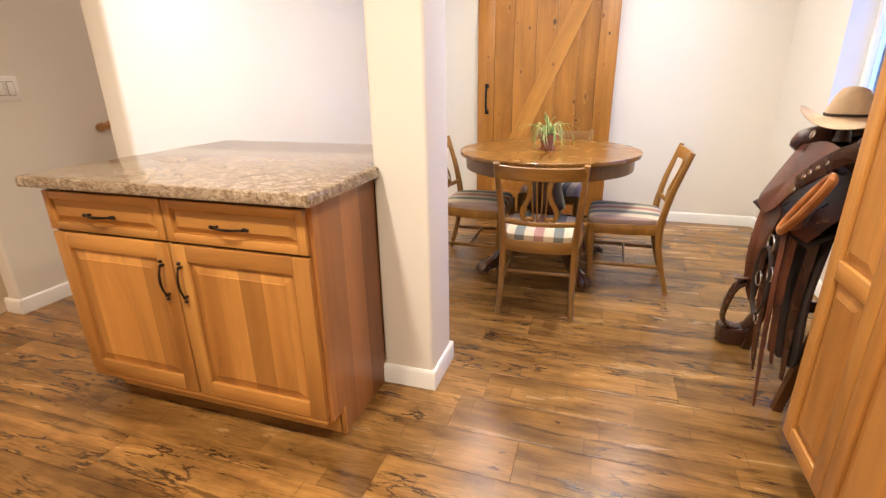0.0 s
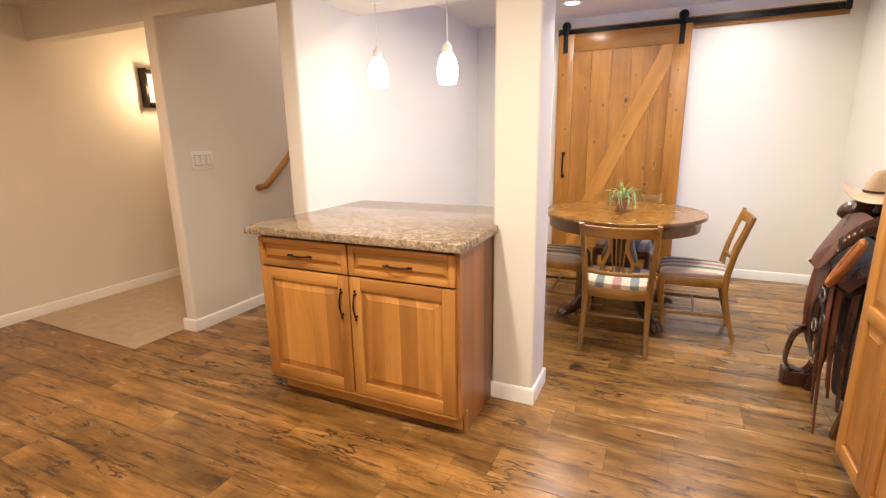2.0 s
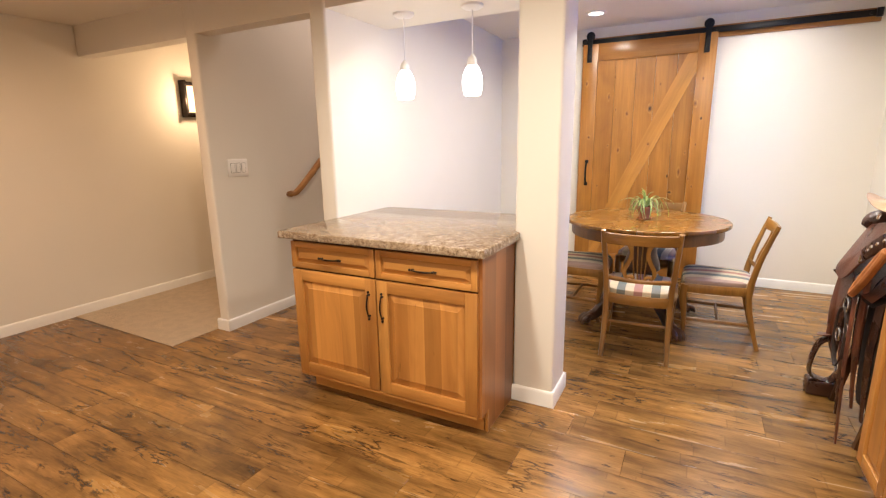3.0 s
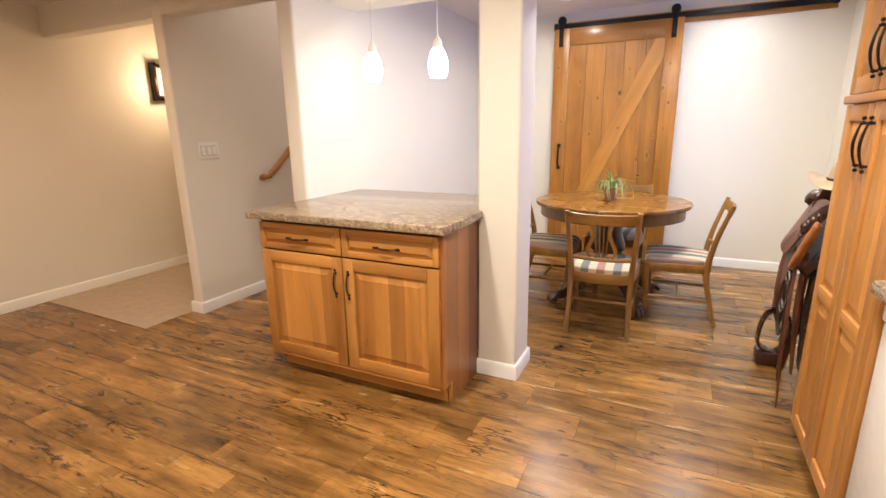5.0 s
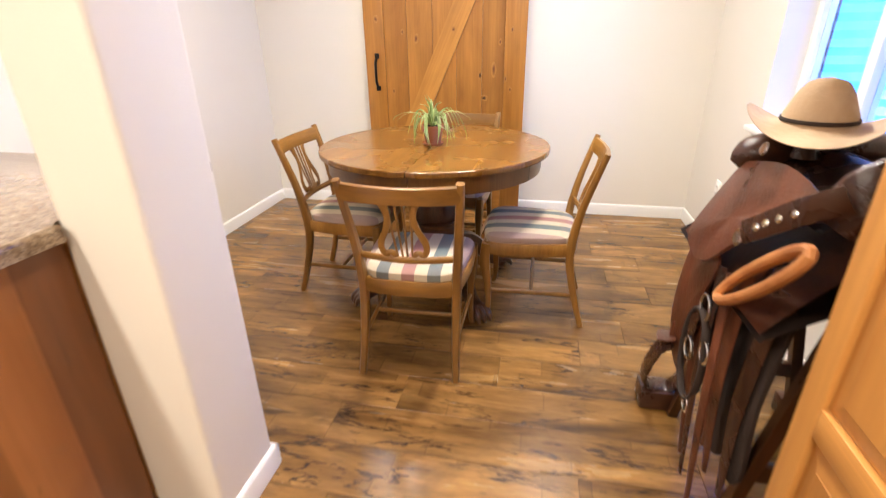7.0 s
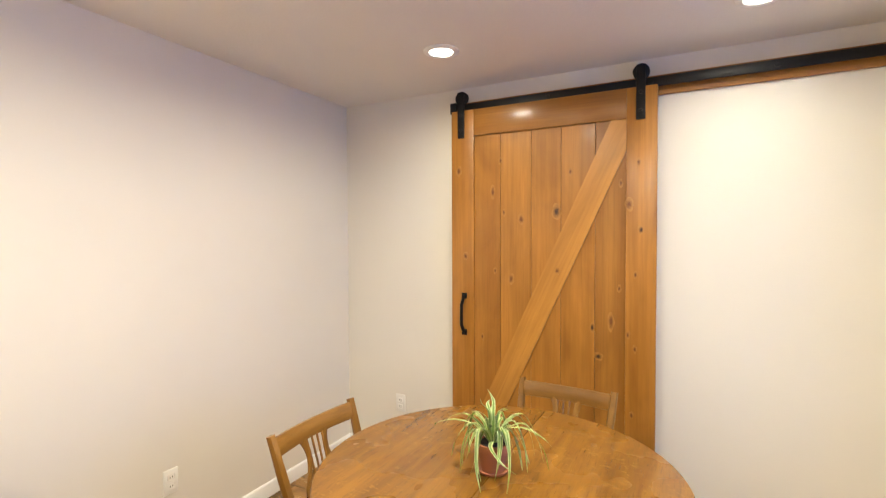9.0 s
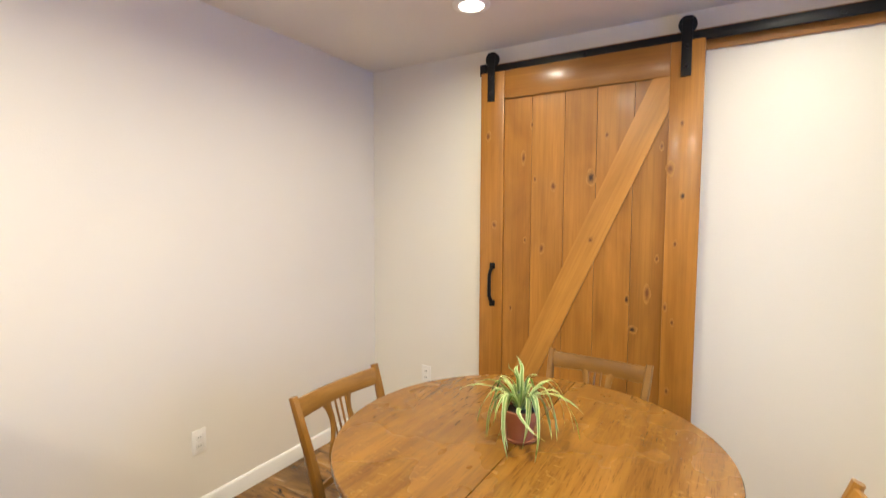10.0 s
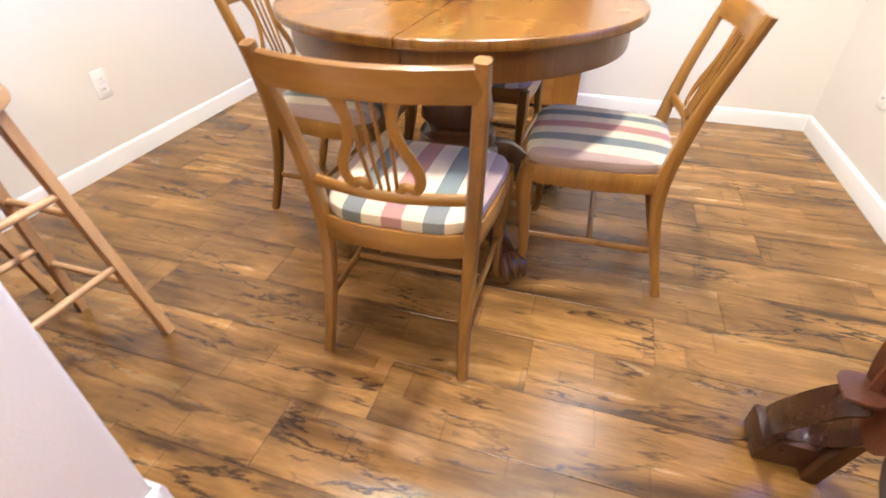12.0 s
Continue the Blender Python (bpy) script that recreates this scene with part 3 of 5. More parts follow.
# ---- window, doors and wall fittings ----
def window():
    w = tagged(thing("window_1", (XR, (WY0 + WY1) / 2, WZ0), "white framed window with a deep reveal and projecting sill", "window"), kind="structure")
    h, d = (WY1 - WY0) / 2, WZ1 - WZ0
    part("window_sill", boxed(-0.05, 0.13, -h - 0.05, h + 0.05, -0.022, 0.004, bevel=0.006), M_TRIM, w)
    bm = bmesh.new()
    for s in (-1, 1):
        box(bm, 0.125, 0.185, s * h - (0.05 if s > 0 else 0), s * h + (0.05 if s < 0 else 0), 0.004, d, bevel=0.004)
    box(bm, 0.127, 0.183, -h + 0.05, h - 0.05, 0.004, 0.055, bevel=0.004)
    box(bm, 0.127, 0.183, -h + 0.05, h - 0.05, d - 0.05, d, bevel=0.004)
    box(bm, 0.120, 0.180, -0.03, 0.03, 0.055, d - 0.05, bevel=0.004)
    part("window_frame", bm, M_TRIM, w)
    for s in (-1, 1):
        y0, y1 = sorted((s * 0.03, s * (h - 0.05)))
        pane = part("pane", boxed(0.150, 0.156, y0, y1, 0.055, d - 0.05), M_GLASS, w)
        pane.visible_shadow = False
    return w


window()
# corrugated light well outside the window
rings = []
for k in range(25):
    a = math.pi * (k / 24) - math.pi / 2
    rings.append([(XR + 0.2 + 0.75 * math.cos(a) + 0.012 * math.cos(j * math.pi / 2) * math.cos(a), 1.45 + 0.85 * math.sin(a) + 0.012 * math.cos(j * math.pi / 2) * math.sin(a),
                   0.5 + j * 0.02) for j in range(90)])
structure("window_well", loft(bmesh.new(), rings, closed=False), M_WELL, "corrugated galvanised steel window well")


def barn_door():
    d = tagged(thing("barn_door", (0.045, 2.835, 0.02), "knotty alder barn door with a diagonal brace on a black rail", "door"), kind="")
    w, h, t = 0.572, 2.225, 0.035
    st, rail = 0.145, 0.155
    for s in (-1, 1):
        x0, x1 = sorted((s * w, s * (w - st)))
        part("stile", boxed(x0, x1, -t, 0, 0, h, bevel=0.003), M_ALDER, d)
    part("rail", boxed(-w + st, w - st, -t, 0, h - rail, h, bevel=0.003), M_ALDERX, d)
    part("rail", boxed(-w + st, w - st, -t, 0, 0, 0.19, bevel=0.003), M_ALDERX, d)
    cuts = [-w + st, -0.262, -0.078, 0.090, 0.272, w - st]
    for x, x1 in zip(cuts, cuts[1:]):
        part("plank", boxed(x + 0.001, x1 - 0.001, -t + 0.014, -0.004, 0.185, h - rail + 0.005, bevel=0.0015), M_ALDER, d, sharp=15)
    # diagonal brace from the upper lock side down to the opposite foot
    x0, x1, z0, z1 = -w + st, w - st, 0.19, h - rail
    brace = [(x1, z1), (x1 - 0.075, z1), (x0, z0 + 0.16), (x0, z0), (x0 + 0.075, z0), (x1, z1 - 0.16)]
    lean = math.atan2(x1 - x0 - 0.075, z1 - z0 - 0.16)
    c, s = math.cos(lean), math.sin(lean)
    brace = [(x * c - z * s, x * s + z * c) for x, z in brace]
    ob = part("brace", prism(bmesh.new(), brace, -t + 0.001, -0.016), M_ALDERB, d)
    ob.rotation_euler = (0, lean, 0)
    # pull handle
    bm = bmesh.new()
    zc, xc = 1.005, -w + 0.085
    tube(bm, [(xc, -t, zc + 0.105), (xc, -t - 0.02, zc + 0.095), (xc, -t - 0.045, zc + 0.06), (xc, -t - 0.045, zc - 0.06), (xc, -t - 0.02, zc - 0.095), (xc, -t, zc - 0.105)],
         0.013, 0.009, 8, (1, 0, 0), 0.6)
    for s in (-1, 1):
        box(bm, xc - 0.017, xc + 0.017, -t - 0.006, -t, zc + s * 0.11 - 0.018, zc + s * 0.11 + 0.018, bevel=0.004)
    part("handle", bm, M_IRON, d, "black iron pull handle")
    # hangers with rollers
    for hx in (-w + 0.066, w - 0.078):
        bm = boxed(hx - 0.022, hx + 0.022, -t - 0.008, -t - 0.001, h - 0.165, h + 0.105, bevel=0.002)
        box(bm, hx - 0.022, hx + 0.022, -t - 0.010, -t - 0.002, h + 0.092, h + 0.108, bevel=0.003)
        hang = part("hanger", bm, M_IRON, d, "black iron strap hanger")
        bm = moved(turned(bmesh.new(), [(0.034, -0.014), (0.040, -0.010), (0.034, 0.0), (0.040, 0.010), (0.034, 0.014)], seg=24), pose(hx, -t + 0.012, h + 0.074, 90))
        part("roller", bm, M_IRON, hang)
        for bz in (h - 0.12, h - 0.03):
            bm = moved(turned(bmesh.new(), [(0.010, 0), (0.010, 0.004), (0.006, 0.008)], seg=6), pose(hx, -t - 0.008, bz, 90))
            part("bolt", bm, M_IRON, hang)
    # dark knots in the boards: x, height, half width, half height
    knots = [(-0.521, 1.865, 0.012, 0.020), (-0.479, 1.355, 0.011, 0.020), (-0.263, 1.909, 0.007, 0.014), (-0.310, 1.732, 0.010, 0.026), (-0.241, 1.610, 0.007, 0.014), (-0.137, 1.569, 0.012, 0.022), (-0.295, 1.271, 0.007, 0.014), (-0.376, 0.873, 0.007, 0.014), (-0.194, 1.226, 0.012, 0.022), (0.066, 1.608, 0.018, 0.030), (0.074, 1.282, 0.010, 0.014), (0.141, 1.821, 0.007, 0.014), (0.486, 1.845, 0.007, 0.014), (0.498, 1.503, 0.010, 0.016), (0.444, 1.634, 0.014, 0.024), (0.474, 1.274, 0.007, 0.014), (0.400, 1.745, 0.007, 0.014), (0.395, 1.199, 0.007, 0.014), (0.354, 1.020, 0.012, 0.032), (0.261, 0.983, 0.009, 0.018), (0.293, 0.831, 0.017, 0.015), (0.441, 0.963, 0.007, 0.014), (0.474, 0.891, 0.007, 0.014), (0.460, 0.547, 0.007, 0.014)]
    for kx, kz, kw, kh in knots:
        on_frame = abs(kx) > w - st
        y = -t - 0.0008 if on_frame else -t + 0.0132
        if kx == 0.074:
            y = -t + 0.0002
        grow = 1.5
        ring = lambda k, d: [(kx + k * grow * kw * math.cos(a) * (1 + 0.18 * math.sin(3 * a + kx * 40)), y + d, kz + k * grow * kh * math.sin(a) * (1 + 0.15 * math.cos(2 * a + kz * 9))) for a in [i * math.pi / 8 for i in range(16)]]
        bm = loft(bmesh.new(), [ring(1.0, 0.0012), ring(1.0, 0.0), ring(0.9, -0.0003)])
        part("knot", bm, M_KNOT if kx in (0.066, 0.293, 0.261, 0.498) else M_KNOTL, d)
    return d


barn_door()


def rail_track():
    r = thing("barn_door_rail", (0.583, 2.88, 2.262), "black flat iron track on a wooden header board", "door rail")
    part("header_board", boxed(-1.125, 1.125, -0.018, 0, -0.055, 0.045, bevel=0.003), M_ALDERX, r, "stained wooden header board")
    part("track", boxed(-1.12, 1.12, -0.062, -0.052, -0.022, 0.026, bevel=0.002), M_IRON, r)
    for s in (-1, 1):
        part("stopper", boxed(s * 1.10 - 0.02, s * 1.10 + 0.02, -0.078, -0.045, -0.03, 0.036, bevel=0.004), M_IRON, r)
    for k in range(5):
        x = -1.05 + k * 0.525
        bm = moved(turned(bmesh.new(), [(0.012, -0.018), (0.012, 0.052)], seg=12), pose(x, -0.018, 0.0, 90) @ pose(0, 0, 0.0, 0))
        turned_bolt = moved(turned(bmesh.new(), [(0.011, 0), (0.011, 0.006), (0.006, 0.010)], seg=6), pose(x, -0.062, 0.002, 90))
        part("spacer", bm, M_IRON, r)
        part("bolt", turned_bolt, M_IRON, r)


rail_track()


def outlet(place, turn, label="white duplex outlet on the cream wall"):
    o = thing("wall_outlet", place, label, "outlet", turn, "wall outlets")
    part("plate", boxed(-0.036, 0.036, -0.006, 0.001, -0.058, 0.058, bevel=0.003), M_PLATE, o)
    for z in (-0.021, 0.021):
        s = part("socket", boxed(-0.017, 0.017, -0.008, -0.005, z - 0.014, z + 0.014, bevel=0.004), M_PLATE, o)
        for x in (-0.006, 0.006):
            part("slot", boxed(x - 0.0015, x + 0.0015, -0.0085, -0.0078, z - 0.004, z + 0.005), M_DARK, s)
    return o


slope = math.degrees(math.atan2(LW0 - LW1, YF))
outlet((LW0 + (LW1 - LW0) * 1.54 / YF, 1.54, 0.36), 90 + slope)
outlet((-0.955, YF, 0.375), 0)
outlet((XR, 2.32, 0.385), -90)


def switch_plate():
    s = thing("light_switch", (-2.43, 0.222, 1.19), "white three-gang rocker switch plate", "switch", 90)
    part("plate", boxed(-0.086, 0.086, -0.006, 0.001, -0.062, 0.062, bevel=0.003), M_PLATE, s)
    for x in (-0.046, 0, 0.046):
        # grey sheet that paints the shade in the gap round each rocker
        part("gap", boxed(x - 0.0185, x + 0.0185, -0.0068, -0.0058, -0.0355, 0.0355), M_GAPSHADE, s)
    for x in (-0.046, 0, 0.046):
        bm = boxed(x - 0.016, x + 0.016, -0.009, -0.005, -0.033, 0.033, bevel=0.003)
        part("rocker", bm, M_PLATE, s)


switch_plate()


def handrail():
    r = thing("handrail", (-2.43, 0.72, 0.022), "wooden stair handrail with a returned end on brackets", "handrail")
    bm = tube(bmesh.new(), [(0.0, -0.02, 0.925), (0.045, -0.03, 0.935), (0.07, 0.03, 0.965), (0.07, 0.36, 1.225), (0.07, 1.2, 1.92)], 0.021, 0.026, 12, (1, 0, 0), 0.3, 5)
    part("rail", bm, M_RAIL, r)
    for y, z in ((0.26, 1.145), (0.9, 1.67)):
        part("bracket", tube(bmesh.new(), [(0, y, z - 0.07), (0.04, y, z - 0.07), (0.068, y, z - 0.02)], 0.006, None, 8, (0, 1, 0), 0, 3), M_BRONZE, r)


handrail()


def sconce():
    s = thing("wall_sconce", (XL, 0.92, 1.79), "lit glass wall sconce with a dark bronze frame", "wall lamp", 90)
    part("back_plate", boxed(-0.075, 0.075, -0.02, 0.0, -0.165, 0.165, bevel=0.004), M_BRONZE, s)
    for x in (-0.085, 0.085):
        part("frame_bar", boxed(x - 0.012, x + 0.012, -0.085, -0.004, -0.17, 0.17, bevel=0.003), M_BRONZE, s)
    for z in (-0.135, 0.135):
        part("cross_bar", boxed(-0.095, 0.095, -0.10, -0.082, z - 0.012, z + 0.012, bevel=0.003), M_BRONZE, s)
    rings = [[(0.07 * math.cos(a), -0.028 - 0.062 * math.sin(a), z) for a in [i * math.pi / 12 for i in range(13)]] for z in (-0.12, 0.12)]
    part("glass", loft(bmesh.new(), rings), M_SCONCE, s, "glowing amber glass")


sconce()


def pendant(x, y):
    p = thing("pendant_lamp", (x, y, SOF), "white glass pendant lamp hanging over the island", "pendant lamp", 0, "pendants over the island")
    part("canopy", turned(bmesh.new(), [(0.0, 0.0), (0.062, 0.0), (0.060, -0.012), (0.045, -0.022), (0.012, -0.026), (0.0, -0.026)], seg=28), M_TRIM, p)
    part("cord", turned(bmesh.new(), [(0.0035, -0.024), (0.0035, -0.265)], seg=8), M_TRIM, p)
    part("socket_cap", turned(bmesh.new(), [(0.006, -0.255), (0.012, -0.262), (0.024, -0.275), (0.028, -0.292), (0.028, -0.318), (0.020, -0.325)], seg=24), M_TRIM, p)
    prof = [(0.026, -0.312), (0.042, -0.335), (0.054, -0.37), (0.058, -0.405), (0.055, -0.44), (0.046, -0.472), (0.043, -0.474), (0.052, -0.44), (0.055, -0.405), (0.051, -0.37), (0.039, -0.337), (0.024, -0.316)]
    shade = part("shade", turned(bmesh.new(), prof, seg=32), M_SHADE, p, "lit frosted white glass shade")
    shade.visible_shadow = False


for x, y in PENDANTS:
    pendant(x, y)


def downlight(x, y, z):
    d = thing("recessed_light", (x, y, z), "round white recessed ceiling light, lit; most are added unseen", "ceiling light", 0, "recessed lights")
    part("trim_ring", turned(bmesh.new(), [(0.058, 0.0), (0.088, 0.0), (0.088, -0.004), (0.080, -0.009), (0.062, -0.010), (0.058, -0.006)], seg=36), M_TRIM, d)
    part("lens", turned(bmesh.new(), [(0.0, -0.003), (0.060, -0.003), (0.060, -0.006), (0.0, -0.008)], seg=36), M_BULB, d, "glowing lens")


# the nearer two fixtures are added to go with the fill lamps
for x, y in SPOTS:
    downlight(x, y, CEIL)
# unseen kitchen fixtures, added above their fill lamps
for x, y in UNSEEN_KSPOTS:
    downlight(x, y, KCEIL)


# ---- cabinets ----
def bar_pull(points, parent):
    """A dark bronze bow pull between two ends (with the way it stands out), with ball ends."""
    a, b, out = (Vector(p) for p in points)
    mid = (a + b) / 2
    bm = tube(bmesh.new(), [a + out * 0.016, a + (b - a) * 0.2 + out * 0.023, mid + out * 0.028, a + (b - a) * 0.8 + out * 0.023, b + out * 0.014], [0.0032, 0.0040, 0.0048, 0.0040, 0.0032], None, 8, (0.3, 0.5, 0.7), 0, 4)
    for end, way in ((a, -1), (b, 1)):
        tube(bm, [end, end + out * 0.02], [0.005, 0.0035], None, 8, (0.3, 0.5, 0.7))
        for o in (0.001 * way, 0.0155 * way):
            m = Matrix.Translation(end + out * 0.011 + (b - a).normalized() * o)
            bmesh.ops.create_icosphere(bm, subdivisions=2, radius=0.0066, matrix=m)
    return part("handle", bm, M_BRONZE, parent, "dark bronze bow pull")


def panel_front(parent, name, m, w, h, frame=0.058, mats=None, rail_mid=None):
    """A raised-panel front in its own x and z, facing -y, laid by the pose m. Returns the front with its frame and panels."""
    frame_m, rail_m, panel_m = mats or (M_CAB, M_CABX, M_STAVE)
    t = 0.020
    back = boxed(0.002, w - 0.002, -0.006, 0, 0.002, h - 0.002)
    front = part(name, moved(back, m), frame_m, parent)
    for x0 in (0, w - frame):
        part("stile", moved(boxed(x0, x0 + frame, -t, -0.0055, 0, h, bevel=0.0035), m), frame_m, front)
    rails = [(0, frame), (h - frame, h)] + ([(rail_mid - frame / 2, rail_mid + frame / 2)] if rail_mid else [])
    for z0, z1 in rails:
        part("rail", moved(boxed(frame, w - frame, -t, -0.0055, z0, z1, bevel=0.0035), m), rail_m, front)
    fields = [(frame, h - frame)] if rail_mid is None else [(frame, rail_mid - frame / 2), (rail_mid + frame / 2, h - frame)]
    for z0, z1 in fields:
        s = min(0.036, (z1 - z0) * 0.28)
        x0, x1 = frame, w - frame
        ring = lambda i, y: [(x0 + i, y, z0 + i), (x1 - i, y, z0 + i), (x1 - i, y, z1 - i), (x0 + i, y, z1 - i)]
        bm = loft(bmesh.new(), [ring(0.001, -0.0058), ring(0.001, -0.0085), ring(0.006, -0.0085), ring(s, -0.0175), ring(s + 0.002, -0.0192)])
        part("raised_panel", moved(bm, m), panel_m, front, sharp=8)
    return front


def island():
    c = thing("island_cabinet", (-0.766, -0.42, 0), "hickory island cabinet with two drawers and two raised-panel doors", "cabinet")
    x0, x1 = -0.541, 0.545
    part("body", boxed(x0 + 0.002, x1 - 0.018, 0.022, 0.52, 0.10, 0.874), M_CAB, c)
    # thin dark sheet: the reddish shadow in the front gaps, put in as colour
    part("face_frame", boxed(x0, x1 - 0.02, 0.0205, 0.0225, 0.10, 0.873), M_TOE_GAP, c)
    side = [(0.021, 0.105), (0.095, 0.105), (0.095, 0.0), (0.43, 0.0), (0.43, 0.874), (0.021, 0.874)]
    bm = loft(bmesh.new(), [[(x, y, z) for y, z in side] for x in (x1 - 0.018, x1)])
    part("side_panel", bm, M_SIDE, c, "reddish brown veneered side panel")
    part("corner_trim", boxed(x1 - 0.012, x1 + 0.003, 0.084, 0.0955, 0.0, 0.112, bevel=0.001), M_CAB, c)
    part("toe_board", boxed(x0 + 0.02, x1 - 0.02, 0.088, 0.10, 0, 0.10), M_CABX, c)
    part("bottom_rail", boxed(x0, x1 - 0.019, 0.004, 0.0203, 0.100, 0.116, bevel=0.001), M_CABX, c)
    half = 0.531
    for k, dx in enumerate((x0, x0 + half + 0.008)):
        d = panel_front(c, "drawer_front", pose(dx, 0.0205, 0.715), half, 0.142, 0.030, (M_CAB, M_CABX, M_CABX))
        bar_pull([(dx + half / 2 - 0.052, 0.001, 0.782), (dx + half / 2 + 0.052, 0.001, 0.782), (0, -1, 0)], d)
        d = panel_front(c, "door", pose(dx, 0.0205, 0.118), half, 0.588, 0.060)
        hx = dx + half - 0.035 if k == 0 else dx + 0.035
        bar_pull([(hx, 0.001, 0.627), (hx, 0.001, 0.520), (0, -1, 0)], d)
    return c


island()


def counter(name, outline, bands, label):
    """A laminate worktop: the rounded slab, and the edge bands glued to its free sides."""
    z0, z1 = 0.876, 0.914
    x, y = (sum(p[k] for p in outline) / len(outline) for k in (0, 1))
    c = thing(name, (x, y, z0), label, "countertop")
    bm = loft(bmesh.new(), [[(px - x, py - y, 0) for px, py in outline], [(px - x, py - y, z1 - z0) for px, py in outline]])
    edges = [e for e in bm.edges if abs(e.verts[0].co.z - e.verts[1].co.z) < 1e-6 and e.verts[0].co.z > 0.01]
    bmesh.ops.bevel(bm, geom=edges, offset=0.010, segments=3, affect="EDGES", profile=0.5)
    part("slab", bm, M_STONE, c)
    for x0, x1, y0, y1 in bands:
        part("edge_band", boxed(x0 - x, x1 - x, y0 - y, y1 - y, 0.001, 0.0275, bevel=0.0008), M_STONE, c, "speckled laminate edge band")
    return c


counter("island_countertop", [(-1.352, -0.458), (-0.190, -0.458), (-0.190, -0.003), (-0.226, -0.003), (-0.226, 0.25), (-0.250, 0.30), (-0.250, 0.56), (-1.3455, 0.56), (-1.3345, -0.003), (-1.352, -0.003)],
        [(-1.351, -0.191, -0.4605, -0.4585), (-0.1895, -0.1875, -0.457, -0.006), (-1.3545, -1.3525, -0.457, -0.006)], "brown speckled stone-look laminate island countertop")


def pantry():
    p = thing("pantry_cabinet", (1.204, -0.3345, 0), "tall hickory pantry cabinet with raised-panel doors", "cabinet")
    y0, y1 = -0.3205, 0.3205
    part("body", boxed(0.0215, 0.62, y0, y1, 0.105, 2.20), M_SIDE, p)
    part("face_frame", boxed(0.0195, 0.0212, y0, y1, 0.105, 2.19), M_CAB, p)
    part("toe_board", boxed(0.075, 0.6, y0 + 0.01, y1 - 0.01, 0, 0.105), M_TOE_GAP, p)
    part("end_stile", boxed(-0.002, 0.022, y0, y0 + 0.055, 0.105, 2.19, bevel=0.003), M_CAB, p)
    w = 0.286
    # fronts face -x: their own x runs towards -y
    for k, ys in enumerate((y1 - 0.006, y1 - 0.006 - w - 0.004)):
        m = pose(0.0195, ys, 0.115, 0, 0, -90)
        d = panel_front(p, "door", m, w, 1.262, 0.055, (M_CAB, M_CABY, M_CAB), 0.585)
        hy = ys - w + 0.032 if k == 0 else ys - 0.032
        bar_pull([(0.0, hy, 1.315), (0.0, hy, 1.185), (-1, 0, 0)], d)
        m = pose(0.0195, ys, 1.412, 0, 0, -90)
        d = panel_front(p, "upper_door", m, w, 0.765, 0.055, (M_CAB, M_CABY, M_CAB))
        bar_pull([(0.0, hy, 1.60), (0.0, hy, 1.47), (-1, 0, 0)], d)
    part("ledge", boxed(-0.012, 0.022, y0, y1, 1.380, 1.408, bevel=0.004), M_CABY, p)


pantry()


def dishwasher():
    d = thing("dishwasher", (1.215, -0.960, 0), "white built-in dishwasher with a control strip", "dishwasher")
    part("body", boxed(0.03, 0.6, -0.30, 0.30, 0.09, 0.868), M_WHITE, d)
    door = part("door", boxed(0.0, 0.029, -0.298, 0.298, 0.125, 0.800, bevel=0.006), M_WHITE, d)
    c = part("control_panel", boxed(-0.006, 0.029, -0.298, 0.298, 0.804, 0.866, bevel=0.006), M_WHITE, d)
    part("panel_lip", boxed(-0.010, -0.004, -0.294, 0.294, 0.856, 0.864, bevel=0.0025), M_WHITE, c)
    badge = part("badge", boxed(-0.002, 0.001, 0.180, 0.232, 0.755, 0.783, bevel=0.0008), M_DARK, door, "small dark framed badge")
    part("badge_face", boxed(-0.0028, -0.0015, 0.184, 0.228, 0.759, 0.779), M_GREYMETAL, badge)
    part("display", boxed(-0.0068, -0.005, -0.046, 0.004, 0.822, 0.848), M_DARK, c, "dark display window")
    for by in (0.026, 0.060, 0.094):
        part("button", moved(turned(bmesh.new(), [(0.0, 0.002), (0.0065, 0.0018), (0.0075, 0.0), (0.0, 0.0)], seg=20), pose(-0.0062, by, 0.834, 0, -90)), M_PLATE, c)
    # scooped pull below the panel
    scoop = [(0.04, 0.800), (-0.27, 0.800), (-0.27, 0.764), (-0.16, 0.752), (-0.05, 0.771)]
    part("pull", loft(bmesh.new(), [[(-0.0005, y, z) for y, z in scoop], [(-0.009, y * 0.97 - 0.004, 0.800 - (0.800 - z) * 0.8) for y, z in scoop]]), M_WHITE, door)
    part("kick_plate", boxed(0.05, 0.06, -0.30, 0.30, 0.0, 0.088), M_DARK, d)


dishwasher()


def base_cabinet(y0, y1):
    c = thing("base_cabinet", (1.215, (y0 + y1) / 2, 0), "hickory base cabinet under the kitchen counter", "cabinet")
    h = (y1 - y0) / 2
    part("body", boxed(0.022, 0.60, -h, h, 0.10, 0.872), M_CAB, c)
    part("toe_board", boxed(0.08, 0.6, -h, h, 0, 0.10), M_TOE_GAP, c)
    w = h - 0.004
    for ys in (h - 0.002, -0.002):
        d = panel_front(c, "door", pose(0.0215, ys, 0.115, 0, 0, -90), w, 0.745, 0.055, (M_CAB, M_CABY, M_CAB))
        bar_pull([(0.001, ys - w / 2 - 0.06, 0.80), (0.001, ys - w / 2 + 0.06, 0.80), (-1, 0, 0)], d)


base_cabinet(-2.17, -1.262)
